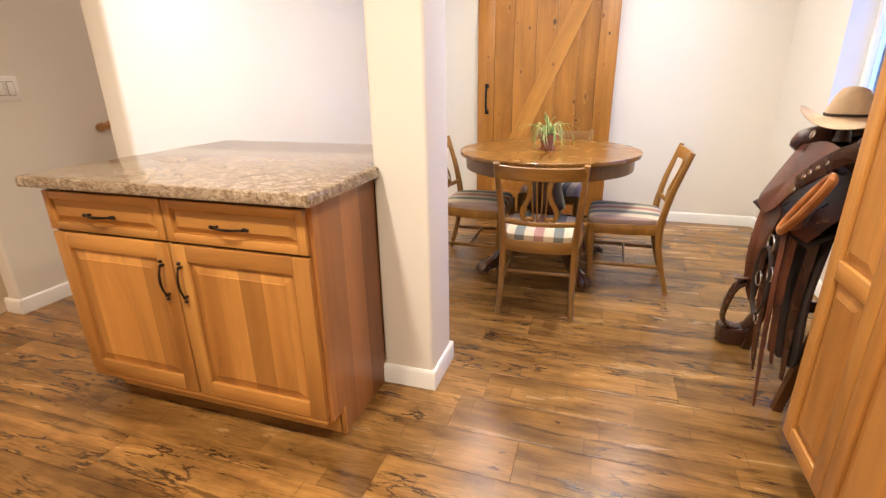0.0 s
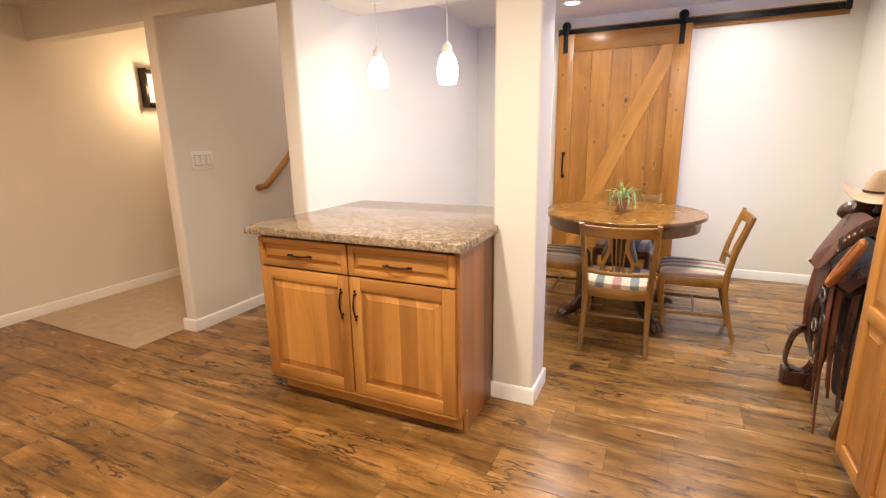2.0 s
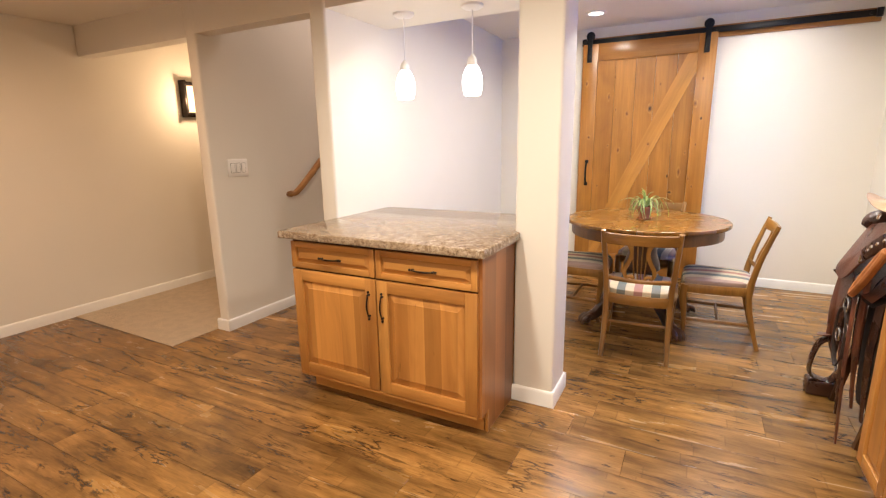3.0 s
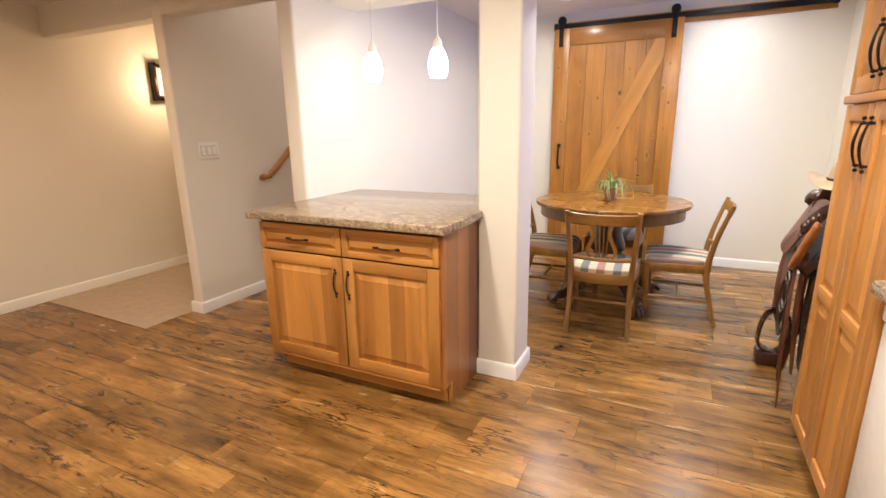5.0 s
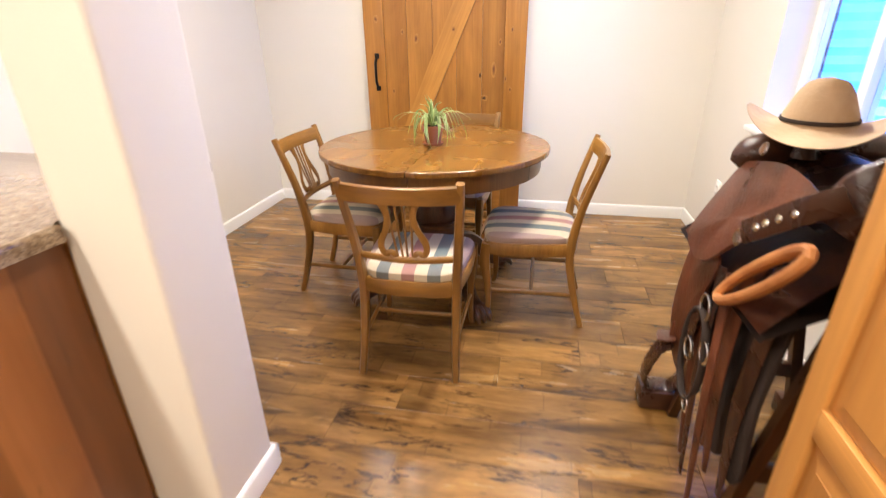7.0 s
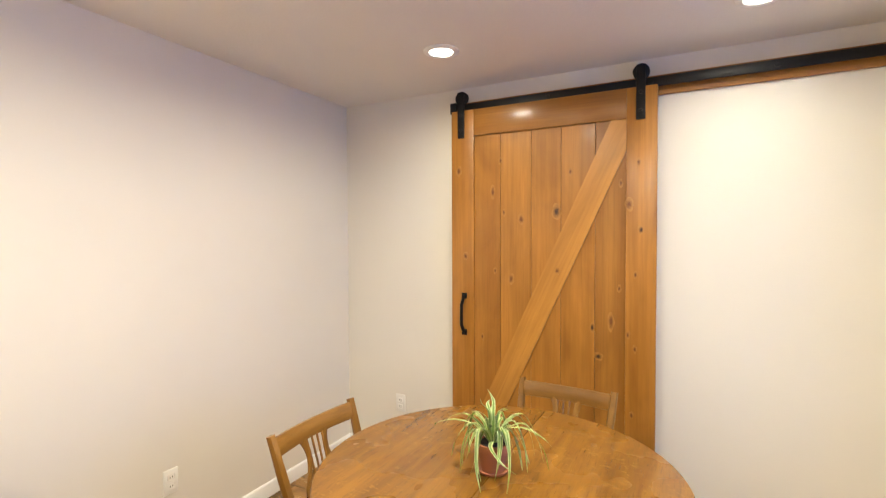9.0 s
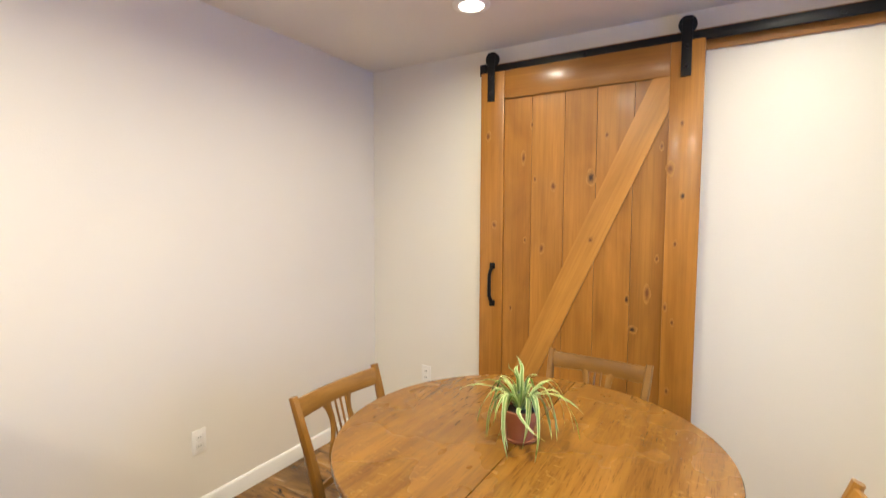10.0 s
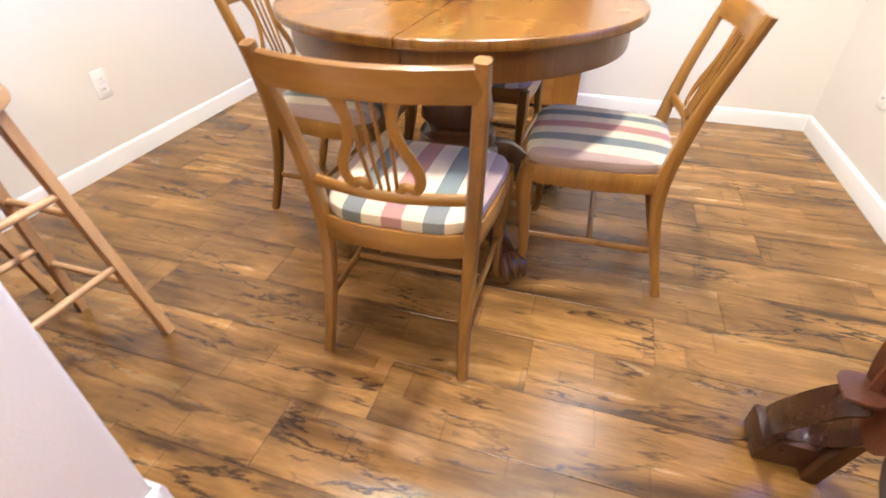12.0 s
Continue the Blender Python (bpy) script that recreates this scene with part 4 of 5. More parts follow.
counter("kitchen_countertop", [(1.178, -0.657), (1.178, -2.19), (1.822, -2.19), (1.822, -0.657)], [(1.1755, 1.1775, -2.188, -0.659)],
        "brown speckled stone-look laminate kitchen countertop")


# ---- dining table and chairs ----
TX, TY, TZ, TR = 0.246, 1.562, 0.775, 0.558


def table():
    t = thing("round_dining_table", (TX, TY, 0), "round golden oak pedestal table with carved claw feet", "table")
    seg = 48
    for s in (-1, 1):
        arc = [(s * (0.0015 + 0 * i) if i in (0, seg) else s * TR * math.sin(math.pi * i / seg), -TR * math.cos(math.pi * i / seg)) for i in range(seg + 1)]

        def ring(k, z):
            return [(x if abs(x) < 0.002 else x * k, y * k, z) for x, y in arc]
        rings = [ring(0.97, TZ - 0.026), ring(0.996, TZ - 0.024), ring(1.0, TZ - 0.019), ring(1.0, TZ - 0.007), ring(0.997, TZ - 0.002), ring(0.992, TZ)]
        part("tabletop", loft(bmesh.new(), rings), M_OAK, t, "golden oak half of the top", 20)
        rings = [ring(0.930, TZ - 0.026), ring(0.930, TZ - 0.10), ring(0.926, TZ - 0.108), ring(0.90, TZ - 0.108), ring(0.90, TZ - 0.026)]
        part("apron", loft(bmesh.new(), rings), M_OAKR_SHADED, t, "curved oak apron")
    prof = [(0.20, TZ - 0.10), (0.20, TZ - 0.125), (0.11, TZ - 0.13), (0.095, 0.60), (0.10, 0.52), (0.125, 0.44), (0.13, 0.40), (0.105, 0.375), (0.105, 0.36), (0.135, 0.345), (0.14, 0.31), (0.12, 0.29), (0.15, 0.27), (0.155, 0.19), (0.12, 0.16), (0.06, 0.15)]
    part("pedestal", turned(bmesh.new(), prof, seg=40), M_OAKD, t, "dark turned oak pedestal")
    for k in range(4):
        a = math.radians(45 + 90 * k - 5)
        c, s = math.cos(a), math.sin(a)
        path = [(0.10, 0.235), (0.20, 0.215), (0.29, 0.145), (0.36, 0.075), (0.415, 0.052)]
        bm = tube(bmesh.new(), [(c * r, s * r, z) for r, z in path], [0.040, 0.038, 0.034, 0.030, 0.030], [0.062, 0.055, 0.044, 0.036, 0.032], 12, (0, 0, 1), 0.35, 5)
        leg = part("leg", bm, M_OAKD, t)
        bm = bmesh.new()
        for j in (-1, 0, 1):
            n = Vector((-s, c, 0)) * j * 0.024
            o = Vector((c, s, 0))
            pts = [o * 0.40 + n * 0.7 + Vector((0, 0, 0.058)), o * 0.435 + n * 1.15 + Vector((0, 0, 0.062)), o * 0.468 + n * 1.3 + Vector((0, 0, 0.040)), o * 0.482 + n * 1.25 + Vector((0, 0, 0.010))]
            tube(bm, pts, [0.016, 0.018, 0.015, 0.006], None, 8, (0, 0, 1), 0, 4)
        bmesh.ops.create_icosphere(bm, subdivisions=2, radius=0.026, matrix=Matrix.Translation((c * 0.43, s * 0.43, 0.027)))
        part("claw_foot", bm, M_OAKD, leg, "carved claw-and-ball foot")


table()


def chair():
    """A lyre-back side chair that faces +y, about its own floor point."""
    c = thing("dining_chair", (0, 0, 0), "honey oak lyre-back dining chair with a striped cushioned seat", "chair", 0, "chairs round the table")
    for s in (-1, 1):
        pts = [(s * 0.192, -0.258, 0), (s * 0.186, -0.222, 0.13), (s * 0.184, -0.186, 0.30), (s * 0.186, -0.182, 0.43), (s * 0.196, -0.212, 0.60), (s * 0.206, -0.252, 0.74), (s * 0.212, -0.285, 0.845)]
        part("back_leg", tube(bmesh.new(), pts, [0.014, 0.016, 0.0185, 0.020, 0.0175, 0.016, 0.0145], [0.013, 0.0145, 0.018, 0.020, 0.016, 0.014, 0.0125], 10, (0, 1, 0), 0.65, 4), M_CHAIR, c)
        pts = [(s * 0.205, 0.190, 0), (s * 0.200, 0.178, 0.05), (s * 0.196, 0.180, 0.18), (s * 0.202, 0.196, 0.32), (s * 0.203, 0.190, 0.415)]
        part("front_leg", tube(bmesh.new(), pts, [0.0125, 0.0125, 0.0165, 0.0235, 0.022], None, 10, (0, 1, 0), 0.6, 4), M_CHAIR, c)
        part("side_rail", tube(bmesh.new(), [(s * 0.186, -0.18, 0.392), (s * 0.21, 0.0, 0.390), (s * 0.207, 0.19, 0.390)], 0.011, 0.031, 8, (0, 0, 1), 0.8, 4), M_CHAIR, c)
        part("stretcher", tube(bmesh.new(), [(s * 0.186, -0.195, 0.165), (s * 0.197, 0.182, 0.165)], 0.008, 0.0115, 8, (0, 0, 1), 0.6), M_CHAIR, c)
    part("cross_stretcher", tube(bmesh.new(), [(-0.191, -0.02, 0.165), (0.191, -0.02, 0.165)], 0.008, 0.0105, 8, (0, 0, 1), 0.6), M_CHAIRX, c)
    part("back_seat_rail", tube(bmesh.new(), [(-0.18, -0.185, 0.39), (-0.09, -0.205, 0.388), (0.09, -0.205, 0.388), (0.18, -0.185, 0.39)], 0.010, 0.033, 8, (0, 0, 1), 0.8, 4), M_CHAIRX, c)
    part("front_seat_rail", tube(bmesh.new(), [(-0.2, 0.195, 0.39), (0.0, 0.205, 0.39), (0.2, 0.195, 0.39)], 0.010, 0.032, 8, (0, 0, 1), 0.8, 4), M_CHAIRX, c)
    part("top_rail", tube(bmesh.new(), [(-0.210, -0.272, 0.800), (-0.11, -0.292, 0.797), (0, -0.300, 0.796), (0.11, -0.292, 0.797), (0.210, -0.272, 0.800)], 0.012, [0.036, 0.035, 0.034, 0.035, 0.036], 10, (0, -0.25, 1), 0.7, 5), M_CHAIRX, c)
    part("lower_rail", tube(bmesh.new(), [(-0.192, -0.196, 0.525), (-0.09, -0.215, 0.522), (0, -0.222, 0.521), (0.09, -0.215, 0.522), (0.192, -0.196, 0.525)], 0.010, 0.014, 8, (0, 0, 1), 0.6, 4), M_CHAIRX, c)
    back = lambda x, z: (x, -0.215 - (z - 0.52) * 0.29, z)
    for s in (-1, 1):
        line = [(0.030, 0.535), (0.050, 0.552), (0.072, 0.545), (0.084, 0.570), (0.080, 0.605), (0.058, 0.655), (0.046, 0.705), (0.052, 0.745), (0.066, 0.775)]
        part("lyre_scroll", tube(bmesh.new(), [back(s * x, z) for x, z in line], [0.012, 0.011, 0.012, 0.012, 0.013, 0.012, 0.012, 0.013, 0.014], 0.006, 8, (0, -1, 0.3), 0.5, 5), M_CHAIR, c)
    for x in (-0.036, -0.012, 0.012, 0.036):
        part("spindle", tube(bmesh.new(), [back(x * 0.75, 0.53), back(x, 0.65), back(x * 1.15, 0.775)], 0.0045, None, 8, (0, 1, 0)), M_CHAIR, c)
    # seat: rounded trapezoid, domed
    outline = []
    for i in range(40):
        a = 2 * math.pi * i / 40
        ca, sa = math.cos(a), math.sin(a)
        k = (abs(ca) ** 5 + abs(sa) ** 5) ** (-1 / 5)
        x, y = ca * k, sa * k
        outline.append((x * (0.205 + 0.020 * y), y * 0.205 + 0.004))
    rings = []
    for k, z in ((0.96, 0.415), (1.0, 0.420), (1.015, 0.435), (1.0, 0.449), (0.95, 0.457), (0.8, 0.464), (0.5, 0.469), (0.2, 0.471)):
        rings.append([(x * k, y * k, z) for x, y in outline])
    part("seat_cushion", loft(bmesh.new(), rings), M_CLOTH, c, "cream, sage and rose striped cushion")
    return c


first = chair()
for piece in first.children:
    piece.data.transform(Matrix.Scale(0.97, 4, (0, 0, 1)))
first.matrix_world = pose(0.293, 1.010, 0, 0, 0, 1.5)
copy_thing(first, pose(0.738, 1.446, 0, 0, 0, 90))
copy_thing(first, pose(-0.200, 1.550, 0, 0, 0, -90))
copy_thing(first, pose(0.25, 2.075, 0, 0, 0, 175))


def plant():
    p = thing("potted_spider_plant", (TX - 0.005, TY - 0.015, TZ), "variegated spider plant in a small terracotta pot", "plant")
    part("saucer", turned(bmesh.new(), [(0.0, 0.0), (0.044, 0.0), (0.052, 0.011), (0.049, 0.012), (0.042, 0.005), (0.0, 0.005)], seg=32), M_TERRA, p)
    part("pot", turned(bmesh.new(), [(0.0, 0.005), (0.036, 0.005), (0.046, 0.066), (0.052, 0.067), (0.054, 0.092), (0.049, 0.093), (0.045, 0.085), (0.0, 0.085)], seg=32), M_TERRA, p)
    part("soil", turned(bmesh.new(), [(0.0, 0.086), (0.044, 0.086), (0.0, 0.091)], seg=24), M_SOIL, p)
    rng = random.Random(7)
    for k in range(38):
        a = k * 2.399 + rng.uniform(-0.3, 0.3)
        reach = rng.uniform(0.08, 0.17)
        rise = rng.uniform(0.03, 0.075) if k % 7 else rng.uniform(0.085, 0.12)
        drop = rng.uniform(0.06, 0.19) if k % 7 else -rng.uniform(0.0, 0.03)
        if k % 9 == 4:
            reach, drop = 0.19, 0.04
        if not k % 7:
            reach *= 0.55
        ca, sa = math.cos(a), math.sin(a)
        swing = rng.uniform(-0.4, 0.4)
        pts = smooth_line([(ca * 0.012, sa * 0.012, 0.088), (ca * reach * 0.30, sa * reach * 0.30, 0.088 + rise * 0.75), (ca * reach * 0.62, sa * reach * 0.62, 0.088 + rise),
                           (math.cos(a + swing * 0.5) * reach * 0.9, math.sin(a + swing * 0.5) * reach * 0.9, 0.088 + rise - drop * 0.45),
                           (math.cos(a + swing) * reach, math.sin(a + swing) * reach, max(0.012, 0.088 + rise - drop))], 4)
        n = len(pts)
        bm = bmesh.new()
        rows = []
        for i, q in enumerate(pts):
            d = (pts[min(i + 1, n - 1)] - pts[max(i - 1, 0)]).normalized()
            side = d.cross(Vector((0, 0, 1)))
            side = side.normalized() if side.length > 0.05 else Vector((-sa, ca, 0))
            up = side.cross(d)
            w = 0.0064 * (1 - (i / (n - 1)) ** 2.2) * (0.6 + 0.4 * min(1, i / 4)) + 0.0006
            rows.append([bm.verts.new(q + side * w * u + up * (abs(u) * 0.35 * w)) for u in (-1, -0.45, 0.45, 1)])
        for r0, r1 in zip(rows, rows[1:]):
            for j in range(3):
                f = bm.faces.new((r0[j], r0[j + 1], r1[j + 1], r1[j]))
                f.material_index = 0 if j == 1 else 1
        bmesh.ops.solidify(bm, geom=bm.faces[:], thickness=0.0006)
        part("leaf", bm, (M_LEAF, M_LEAFW), p)


plant()


def stool():
    s = thing("bar_stool", (0, 0, 0), "unfinished pale wooden stool with a round seat", "stool", 0, "stools at the island")
    part("seat", turned(bmesh.new(), [(0.0, 0.685), (0.145, 0.685), (0.156, 0.694), (0.158, 0.706), (0.152, 0.718), (0.135, 0.722), (0.0, 0.718)], seg=40), M_STOOL, s)
    for sx in (-1, 1):
        for sy in (-1, 1):
            part("leg", tube(bmesh.new(), [(sx * 0.085, sy * 0.085, 0.688), (sx * 0.162, sy * 0.162, 0.0)], 0.0175, None, 4, (0, 1, 0), 0), M_STOOL, s)
    at = lambda z: 0.162 - 0.077 * z / 0.688
    for z, dx in ((0.20, 0), (0.42, 0)):
        for sy in (-1, 1):
            part("rung", tube(bmesh.new(), [(-at(z), sy * at(z), z), (at(z), sy * at(z), z)], 0.0095, None, 10), M_STOOL, s)
        z += 0.06
        for sx in (-1, 1):
            part("rung", tube(bmesh.new(), [(sx * at(z), -at(z), z), (sx * at(z), at(z), z)], 0.0095, None, 10), M_STOOL, s)
    return s


one = stool()
one.matrix_world = pose(-0.537, 0.507, 0)
copy_thing(one, pose(-1.0, 0.515, 0, 0, 0, 8))


# ---- saddle, stand and hat ----
SX, SY = 1.475, 0.525


def saddle_stand():
    s = thing("saddle_stand", (SX, SY, 0), "dark wooden saddle rack under the saddle", "saddle stand")
    for v in (-0.26, 0.20):
        for u in (-1, 1):
            part("leg", tube(bmesh.new(), [(u * 0.05, v, 0.76), (u * 0.19, v, 0.0)], 0.022, None, 4, (0, 1, 0)), M_OAKD, s)
        part("cross_bar", boxed(-0.15, 0.15, v - 0.014, v + 0.014, 0.22, 0.27, bevel=0.003), M_OAKD, s)
    part("ridge", boxed(-0.07, 0.07, -0.30, 0.26, 0.745, 0.79, bevel=0.008), M_OAKD, s)


def drape(v0, v1, half, low, top, nv, wave=0.0, lift=0.0, thick=0.008):
    """A leather sheet laid over the rack: arched across, from v0 to v1."""
    bm = bmesh.new()
    rows = []
    for i in range(nv):
        t = i / (nv - 1)
        v = v0 + (v1 - v0) * t
        z_low = low + wave * (2 * t - 1) ** 2
        z_top = top + lift * (2 * t - 1) ** 2
        row = []
        for k in range(17):
            q = k / 8 - 1
            u = half * math.copysign(abs(q) ** 0.9, q)
            z = z_top + (z_low - z_top) * (abs(q) ** 1.25)
            row.append(bm.verts.new((u, v, z)))
        rows.append(row)
    for a, b in zip(rows, rows[1:]):
        for k in range(16):
            bm.faces.new((a[k], a[k + 1], b[k + 1], b[k]))
    bmesh.ops.solidify(bm, geom=bm.faces[:], thickness=thick)
    return bm


def flap(points, thick=0.007, bulge=0.010):
    """A leather plate with a rounded outline given as (u, v, z), bulging away from the rack."""
    bm = bmesh.new()
    edge = smooth_line(points + points[:1], 4)[:-1]
    mid = sum(edge, Vector()) / len(edge)
    out = math.copysign(1, mid.x)
    rows = []
    for k in (1.0, 0.86, 0.66, 0.44, 0.22, 0.03):
        rows.append([mid + (p - mid) * k + Vector((out * bulge * (1 - k * k), 0, 0)) for p in edge])
    loft(bm, rows, caps=False)
    bm.verts.ensure_lookup_table()
    bm.faces.new(bm.verts[-len(edge):])
    bmesh.ops.recalc_face_normals(bm, faces=bm.faces)
    bmesh.ops.solidify(bm, geom=bm.faces[:], thickness=thick)
    return bm


def saddle():
    s = thing("western_saddle", (SX, SY, 0.79), "worn brown leather western saddle with rope and hanging straps", "saddle")
    o = -0.79
    down = Matrix.Translation((0, 0, o))
    part("saddle_pad", moved(drape(-0.34, 0.315, 0.250, 0.660, 0.80, 12, 0.01, 0.0, 0.02), down), M_FELTBLACK, s, "black felt saddle pad")
    part("skirt", moved(drape(-0.335, 0.255, 0.252, 0.678, 0.90, 16, 0.01, 0.02), down), M_LEATHER, s)
    part("seat", moved(drape(-0.30, 0.16, 0.185, 0.90, 0.985, 14, 0.0, 0.015), down), M_LEATHERD, s, "dark polished leather seat")
    part("fork", tube(bmesh.new(), [(-0.195, 0.13, 0.925 + o), (-0.165, 0.13, 0.955 + o), (-0.09, 0.13, 0.975 + o), (0, 0.13, 0.985 + o), (0.09, 0.13, 0.975 + o), (0.165, 0.13, 0.955 + o), (0.195, 0.13, 0.925 + o)],
                      [0.026, 0.050, 0.050, 0.050, 0.050, 0.050, 0.026], None, 16, (0, 0, 1), 0, 5), M_LEATHERD, s, "dark polished leather swell")
    part("horn", turned(bmesh.new(), [(0.030, 0.97 + o), (0.022, 1.01 + o), (0.024, 1.04 + o), (0.048, 1.048 + o), (0.048, 1.058 + o), (0.0, 1.062 + o)], -0.08, 0.05, 24), M_LEATHERD, s)
    arch = [(-0.17, -0.30, 0.92 + o), (-0.13, -0.32, 1.0 + o), (0, -0.33, 1.04 + o), (0.13, -0.32, 1.0 + o), (0.17, -0.30, 0.92 + o)]
    part("cantle", tube(bmesh.new(), arch, 0.016, 0.045, 10, (0, 0.3, 1), 0.2, 5), M_LEATHERD, s)
    for e in (-1, 1):
        # jockey, fender and stirrup of either side
        part("jockey", flap([(e * 0.188, 0.11, 0.945 + o), (e * 0.243, 0.155, 0.80 + o), (e * 0.282, 0.13, 0.725 + o), (e * 0.288, 0.02, 0.700 + o), (e * 0.284, -0.07, 0.735 + o), (e * 0.266, -0.16, 0.82 + o),
                            (e * 0.241, -0.28, 0.90 + o), (e * 0.201, -0.30, 0.965 + o), (e * 0.181, -0.10, 0.985 + o)], 0.008), M_LEATHER, s, "tooled brown leather flap")
        part("fender", flap([(e * 0.252, 0.12, 0.775 + o), (e * 0.270, 0.145, 0.62 + o), (e * 0.276, 0.150, 0.47 + o), (e * 0.268, 0.135, 0.365 + o), (e * 0.255, 0.10, 0.30 + o), (e * 0.250, 0.05, 0.30 + o), (e * 0.256, 0.0, 0.42 + o),
                            (e * 0.264, -0.03, 0.60 + o), (e * 0.256, -0.06, 0.73 + o)], 0.006), M_LEATHER, s, "long brown leather fender")
        part("stirrup_leather", tube(bmesh.new(), [(e * 0.258, 0.11, 0.44 + o), (e * 0.262, 0.105, 0.355 + o)], 0.022, 0.006, 8, (0, 0, 1), 0.7), M_LEATHER, s)
        loop = [(e * 0.270, 0.100, 0.370 + o), (e * 0.300, 0.115, 0.335 + o), (e * 0.312, 0.160, 0.24 + o), (e * 0.302, 0.215, 0.135 + o), (e * 0.255, 0.245, 0.090 + o), (e * 0.20, 0.245, 0.092 + o),
                (e * 0.182, 0.175, 0.22 + o), (e * 0.200, 0.115, 0.335 + o), (e * 0.235, 0.100, 0.370 + o)]
        st = part("stirrup", tube(bmesh.new(), loop, 0.010, 0.032, 8, (0, 1, 0), 0.5, 4), M_LEATHERD, s, "leather-covered wooden stirrup")
        part("tread", boxed(e * 0.235 - 0.068, e * 0.235 + 0.068, 0.205, 0.305, 0.004 + o, 0.082 + o, bevel=0.010), M_LEATHERD, st)
        part("tongue", flap([(e * 0.322, 0.075, 0.385 + o), (e * 0.275, 0.065, 0.392 + o), (e * 0.258, 0.135, 0.382 + o), (e * 0.305, 0.145, 0.375 + o)], 0.005, 0.0), M_LEATHER, st)
    # breast collar with silver discs
    part("breast_strap", tube(bmesh.new(), [(-0.19, -0.36, 0.99 + o), (-0.235, -0.33, 0.955 + o), (-0.262, -0.26, 0.90 + o), (-0.270, -0.19, 0.855 + o)], 0.007, 0.026, 8, (0, 0, 1), 0.6, 5), M_LEATHERD, s)
    for v, z, u, r in ((-0.32, 0.945, -0.246, 0.010), (-0.295, 0.925, -0.258, 0.010), (-0.27, 0.906, -0.268, 0.010), (-0.245, 0.888, -0.272, 0.010), (-0.165, 0.835, -0.268, 0.022), (0.02, 0.995, -0.185, 0.018)):
        bm = moved(turned(bmesh.new(), [(0.0, 0.005), (r * 0.8, 0.004), (r, 0.0), (0.0, 0.0)], seg=14), pose(u, v, z + o, 0, -75))
        part("concho", bm, M_GREYMETAL, s, "silver concho")
    # rope loop on the near side
    bm = bmesh.new()
    for k in range(2):
        ring = [(-0.272 - 0.010 * k + 0.012 * math.sin(a), -0.300 - 0.02 * k + 0.150 * math.cos(a), 0.795 + 0.012 * k + o + 0.040 * math.sin(a) - 0.115 * math.cos(a)) for a in [i * math.pi / 14 for i in range(29)]]
        tube(bm, ring, 0.0125 - 0.002 * k, None, 8, (1, 0, 0))
    part("rope", bm, M_ROPE, s, "looped orange-brown rope")
    # straps and bridle pieces that hang down
    for k, (u0, v0, u1, v1, z0, z1, w) in enumerate([(-0.262, -0.16, -0.275, -0.29, 0.74, 0.02, 0.013), (-0.25, -0.08, -0.262, -0.16, 0.72, 0.10, 0.014), (-0.24, -0.20, -0.22, -0.20, 0.76, 0.16, 0.018),
                                                      (-0.25, -0.02, -0.255, 0.02, 0.70, 0.34, 0.015), (-0.235, 0.02, -0.235, -0.06, 0.68, 0.08, 0.018), (-0.20, -0.27, -0.19, -0.24, 0.76, 0.12, 0.022), (-0.21, -0.10, -0.20, -0.10, 0.72, 0.16, 0.020)]):
        mid = ((u0 + u1) / 2 - 0.01, (v0 + v1) / 2 + 0.012 * (k % 3 - 1), (z0 + z1) / 2 + o)
        part("hanging_strap", tube(bmesh.new(), [(u0, v0, z0 + o), mid, (u1, v1, z1 + o)], [w, w, w * 0.45], 0.003, 8, (1, 0.4, 0), 0.5, 6), M_LEATHERD if k % 2 else M_LEATHER, s)
    # black hanging sheets, added to fill the dark under the skirt
    for v0, v1, z0, z1, u in ((-0.30, -0.19, 0.72, 0.20, -0.175), (-0.16, -0.05, 0.70, 0.16, -0.165), (0.0, 0.09, 0.70, 0.30, -0.170)):
        part("cinch", flap([(u, v0, z0 + o), (u - 0.01, v1, z0 + o), (u - 0.02, v1 - 0.01, (z0 + z1) / 2 + o), (u - 0.01, v1 - 0.02, z1 + o), (u, v0 + 0.02, z1 + 0.02 + o), (u - 0.015, v0 + 0.01, (z0 + z1) / 2 + o)], 0.010, 0.006), M_FELTBLACK, s, "black hanging sheet added to fill the dark")
    for v, z, r in ((-0.08, 0.60, 0.034), (-0.14, 0.50, 0.028), (-0.03, 0.44, 0.030), (-0.10, 0.30, 0.022)):
        ring = [(-0.268, v + r * math.cos(a), z + o + r * math.sin(a)) for a in [i * math.pi / 10 for i in range(21)]]
        part("ring", tube(bmesh.new(), ring, 0.005, None, 8, (1, 0, 0)), M_GREYMETAL, s, "steel bridle ring")
    loop = [(-0.266, -0.06 + 0.085 * math.cos(a), 0.44 + o + 0.14 * math.sin(a)) for a in [i * math.pi / 12 for i in range(25)]]
    part("bridle_loop", tube(bmesh.new(), loop, 0.006, 0.010, 8, (1, 0, 0)), M_FELTBLACK, s, "black bridle leather loop")


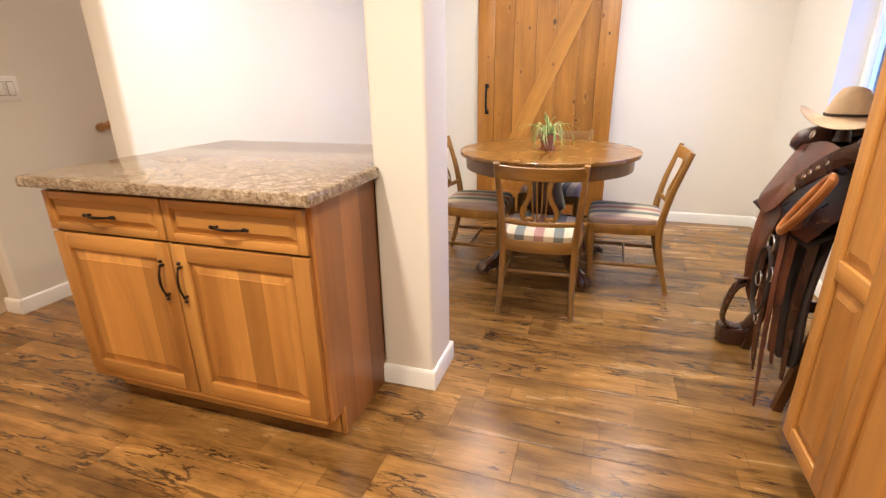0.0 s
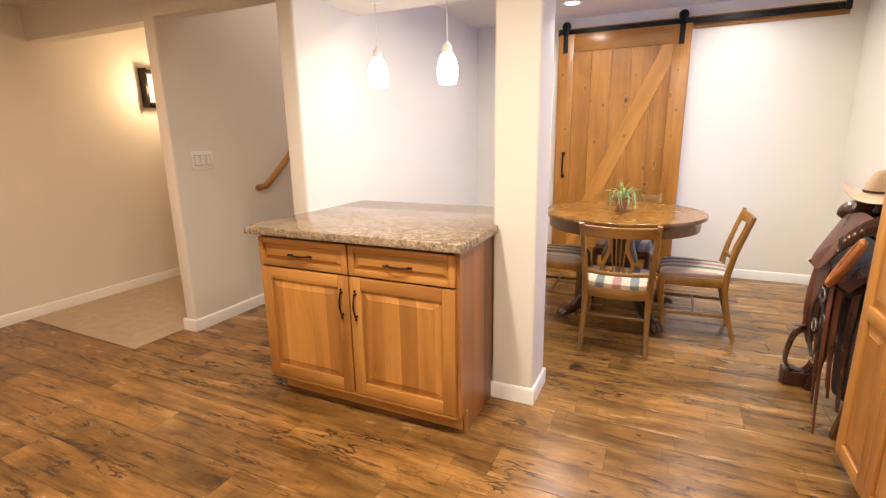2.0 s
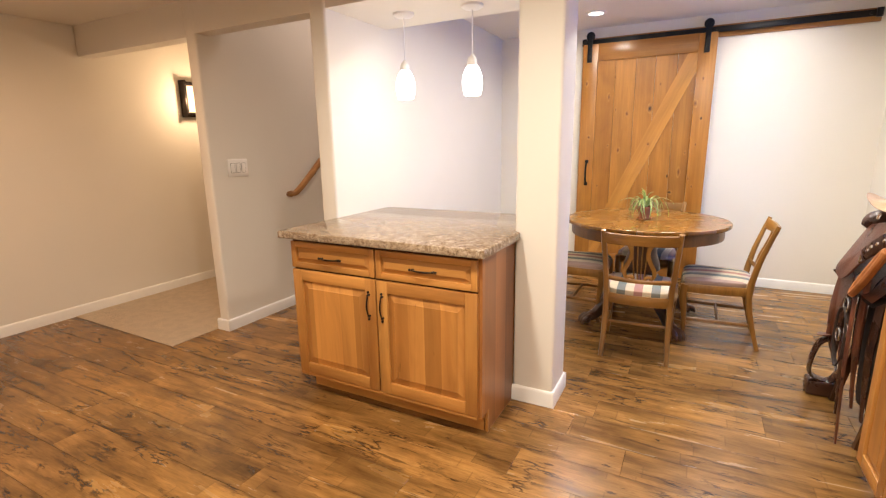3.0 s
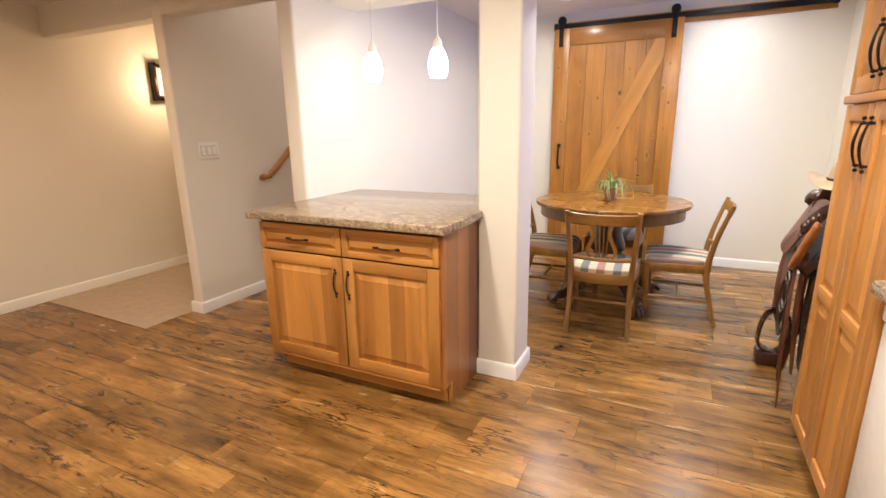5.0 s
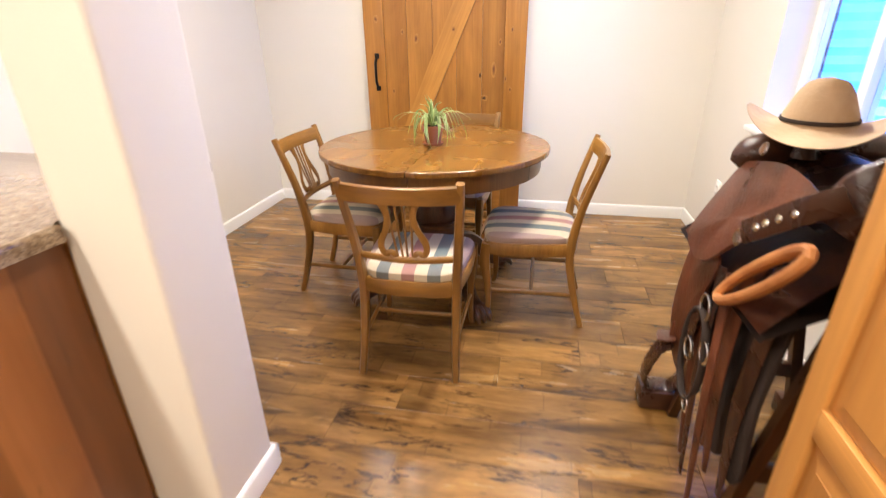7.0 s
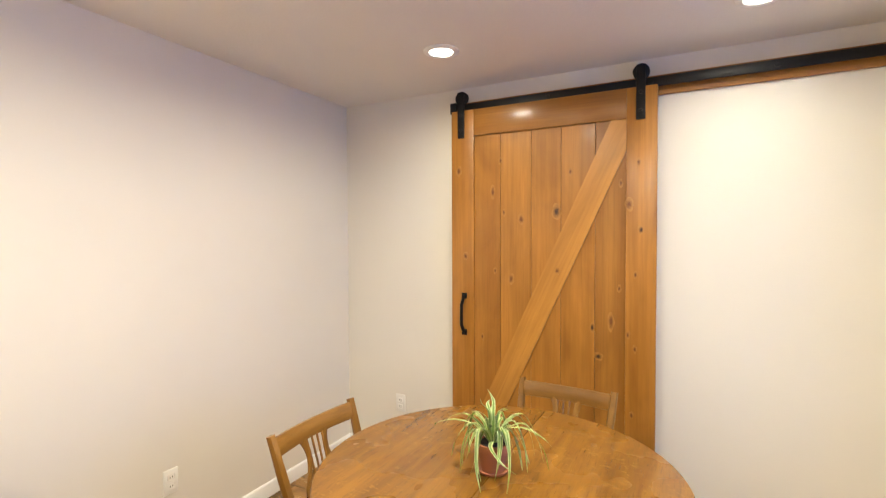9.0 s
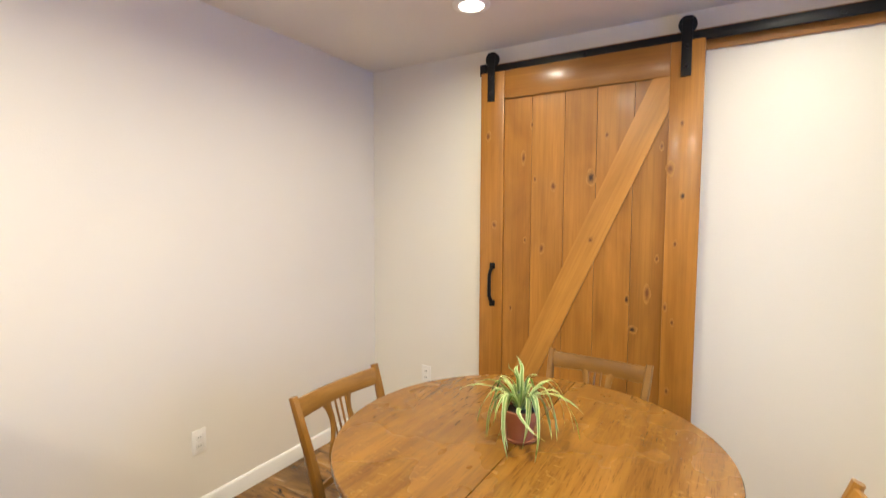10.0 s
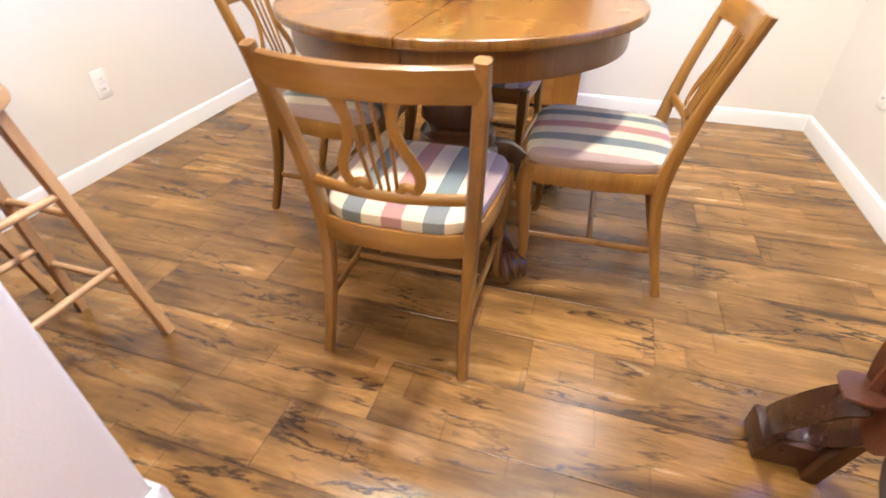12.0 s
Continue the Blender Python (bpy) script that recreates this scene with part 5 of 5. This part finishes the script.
def hat():
    small = Matrix.Scale(0.80, 4)
    h = thing("cowboy_hat", (SX - 0.085, SY + 0.025, 1.030), "tan straw cowboy hat with a dark band on the saddle horn", "hat", -27)
    seg, rings = 48, []

    def brim(r, z0, f):
        out = []
        for i in range(seg):
            a = 2 * math.pi * i / seg
            x, y = math.cos(a), math.sin(a)
            curl = 0.058 * abs(x) ** 3 * f - 0.022 * abs(y) ** 3 * f
            out.append((x * r * (1 - 0.06 * f), y * r * 1.08, z0 + curl))
        return out
    for r, z, f in ((0.092, 0.030, 0.0), (0.12, 0.022, 0.10), (0.155, 0.016, 0.45), (0.196, 0.016, 0.95), (0.199, 0.020, 1.0), (0.155, 0.021, 0.45), (0.12, 0.028, 0.10), (0.096, 0.037, 0.0)):
        rings.append(brim(r, z, f))
    part("brim", moved(loft(bmesh.new(), rings, caps=False), small), M_STRAW, h)
    rings = []
    for r, z in ((0.093, 0.028), (0.092, 0.06), (0.088, 0.10), (0.083, 0.134), (0.072, 0.152), (0.05, 0.153), (0.02, 0.138), (0.004, 0.130)):
        ring = []
        for i in range(seg):
            a = 2 * math.pi * i / seg
            x, y = math.cos(a), math.sin(a)
            k = max(0.0, (z - 0.06) / 0.09)
            ring.append((x * r * (1 - 0.22 * k * abs(x)), y * r * 1.2, z - 0.036 * k * (1 - abs(y)) * (0.6 if r > 0.05 else 1.0) + 0.012 * k * max(0, -y)))
        rings.append(ring)
    part("crown", moved(loft(bmesh.new(), rings), small), M_STRAW, h)
    ring = [(0.0955 * math.cos(a), 0.0955 * 1.2 * math.sin(a), 0.046) for a in [i * math.pi / 20 for i in range(41)]]
    part("hat_band", moved(tube(bmesh.new(), ring, 0.003, 0.006, 8, (0, 0, 1), 0.6), small), M_FELTBLACK, h, "dark braided hat band")


saddle_stand()
saddle()
hat()


# ---- floor planks ----
def planks():
    floor = bpy.data.objects["floor"]
    width, length, gap = 0.190, 1.22, 0.0008
    shared = {}
    rng = random.Random(3)
    y = YB
    while y < YF - 0.01:
        y1 = min(y + width, YF)
        x = XL - rng.uniform(0.0, length)
        while x < XR:
            a, b = max(x, XL), min(x + length, XR)
            hall = y > -0.37
            if hall and a < -2.55:
                a = -2.548 if b > -2.5 else b
            if b - a > 0.03:
                key = (round(b - a, 4), round(y1 - y, 4))
                if key not in shared:
                    lx, ly = key[0] / 2 - gap / 2, key[1] / 2 - gap / 2
                    e = 0.0009
                    bm = loft(bmesh.new(), [[(-lx, -ly, -0.012), (lx, -ly, -0.012), (lx, ly, -0.012), (-lx, ly, -0.012)], [(-lx, -ly, -e), (lx, -ly, -e), (lx, ly, -e), (-lx, ly, -e)],
                                            [(-lx + e, -ly + e, 0), (lx - e, -ly + e, 0), (lx - e, ly - e, 0), (-lx + e, ly - e, 0)]])
                    me = bpy.data.meshes.new("plank")
                    bmesh.ops.recalc_face_normals(bm, faces=bm.faces)
                    bm.to_mesh(me)
                    bm.free()
                    me.materials.append(M_FLOOR)
                    shared[key] = me
                ob = new("plank", shared[key])
                ob.parent = floor
                ob.location = ((a + b) / 2, (y + y1) / 2, 0)
            x += length
        y = y1


planks()
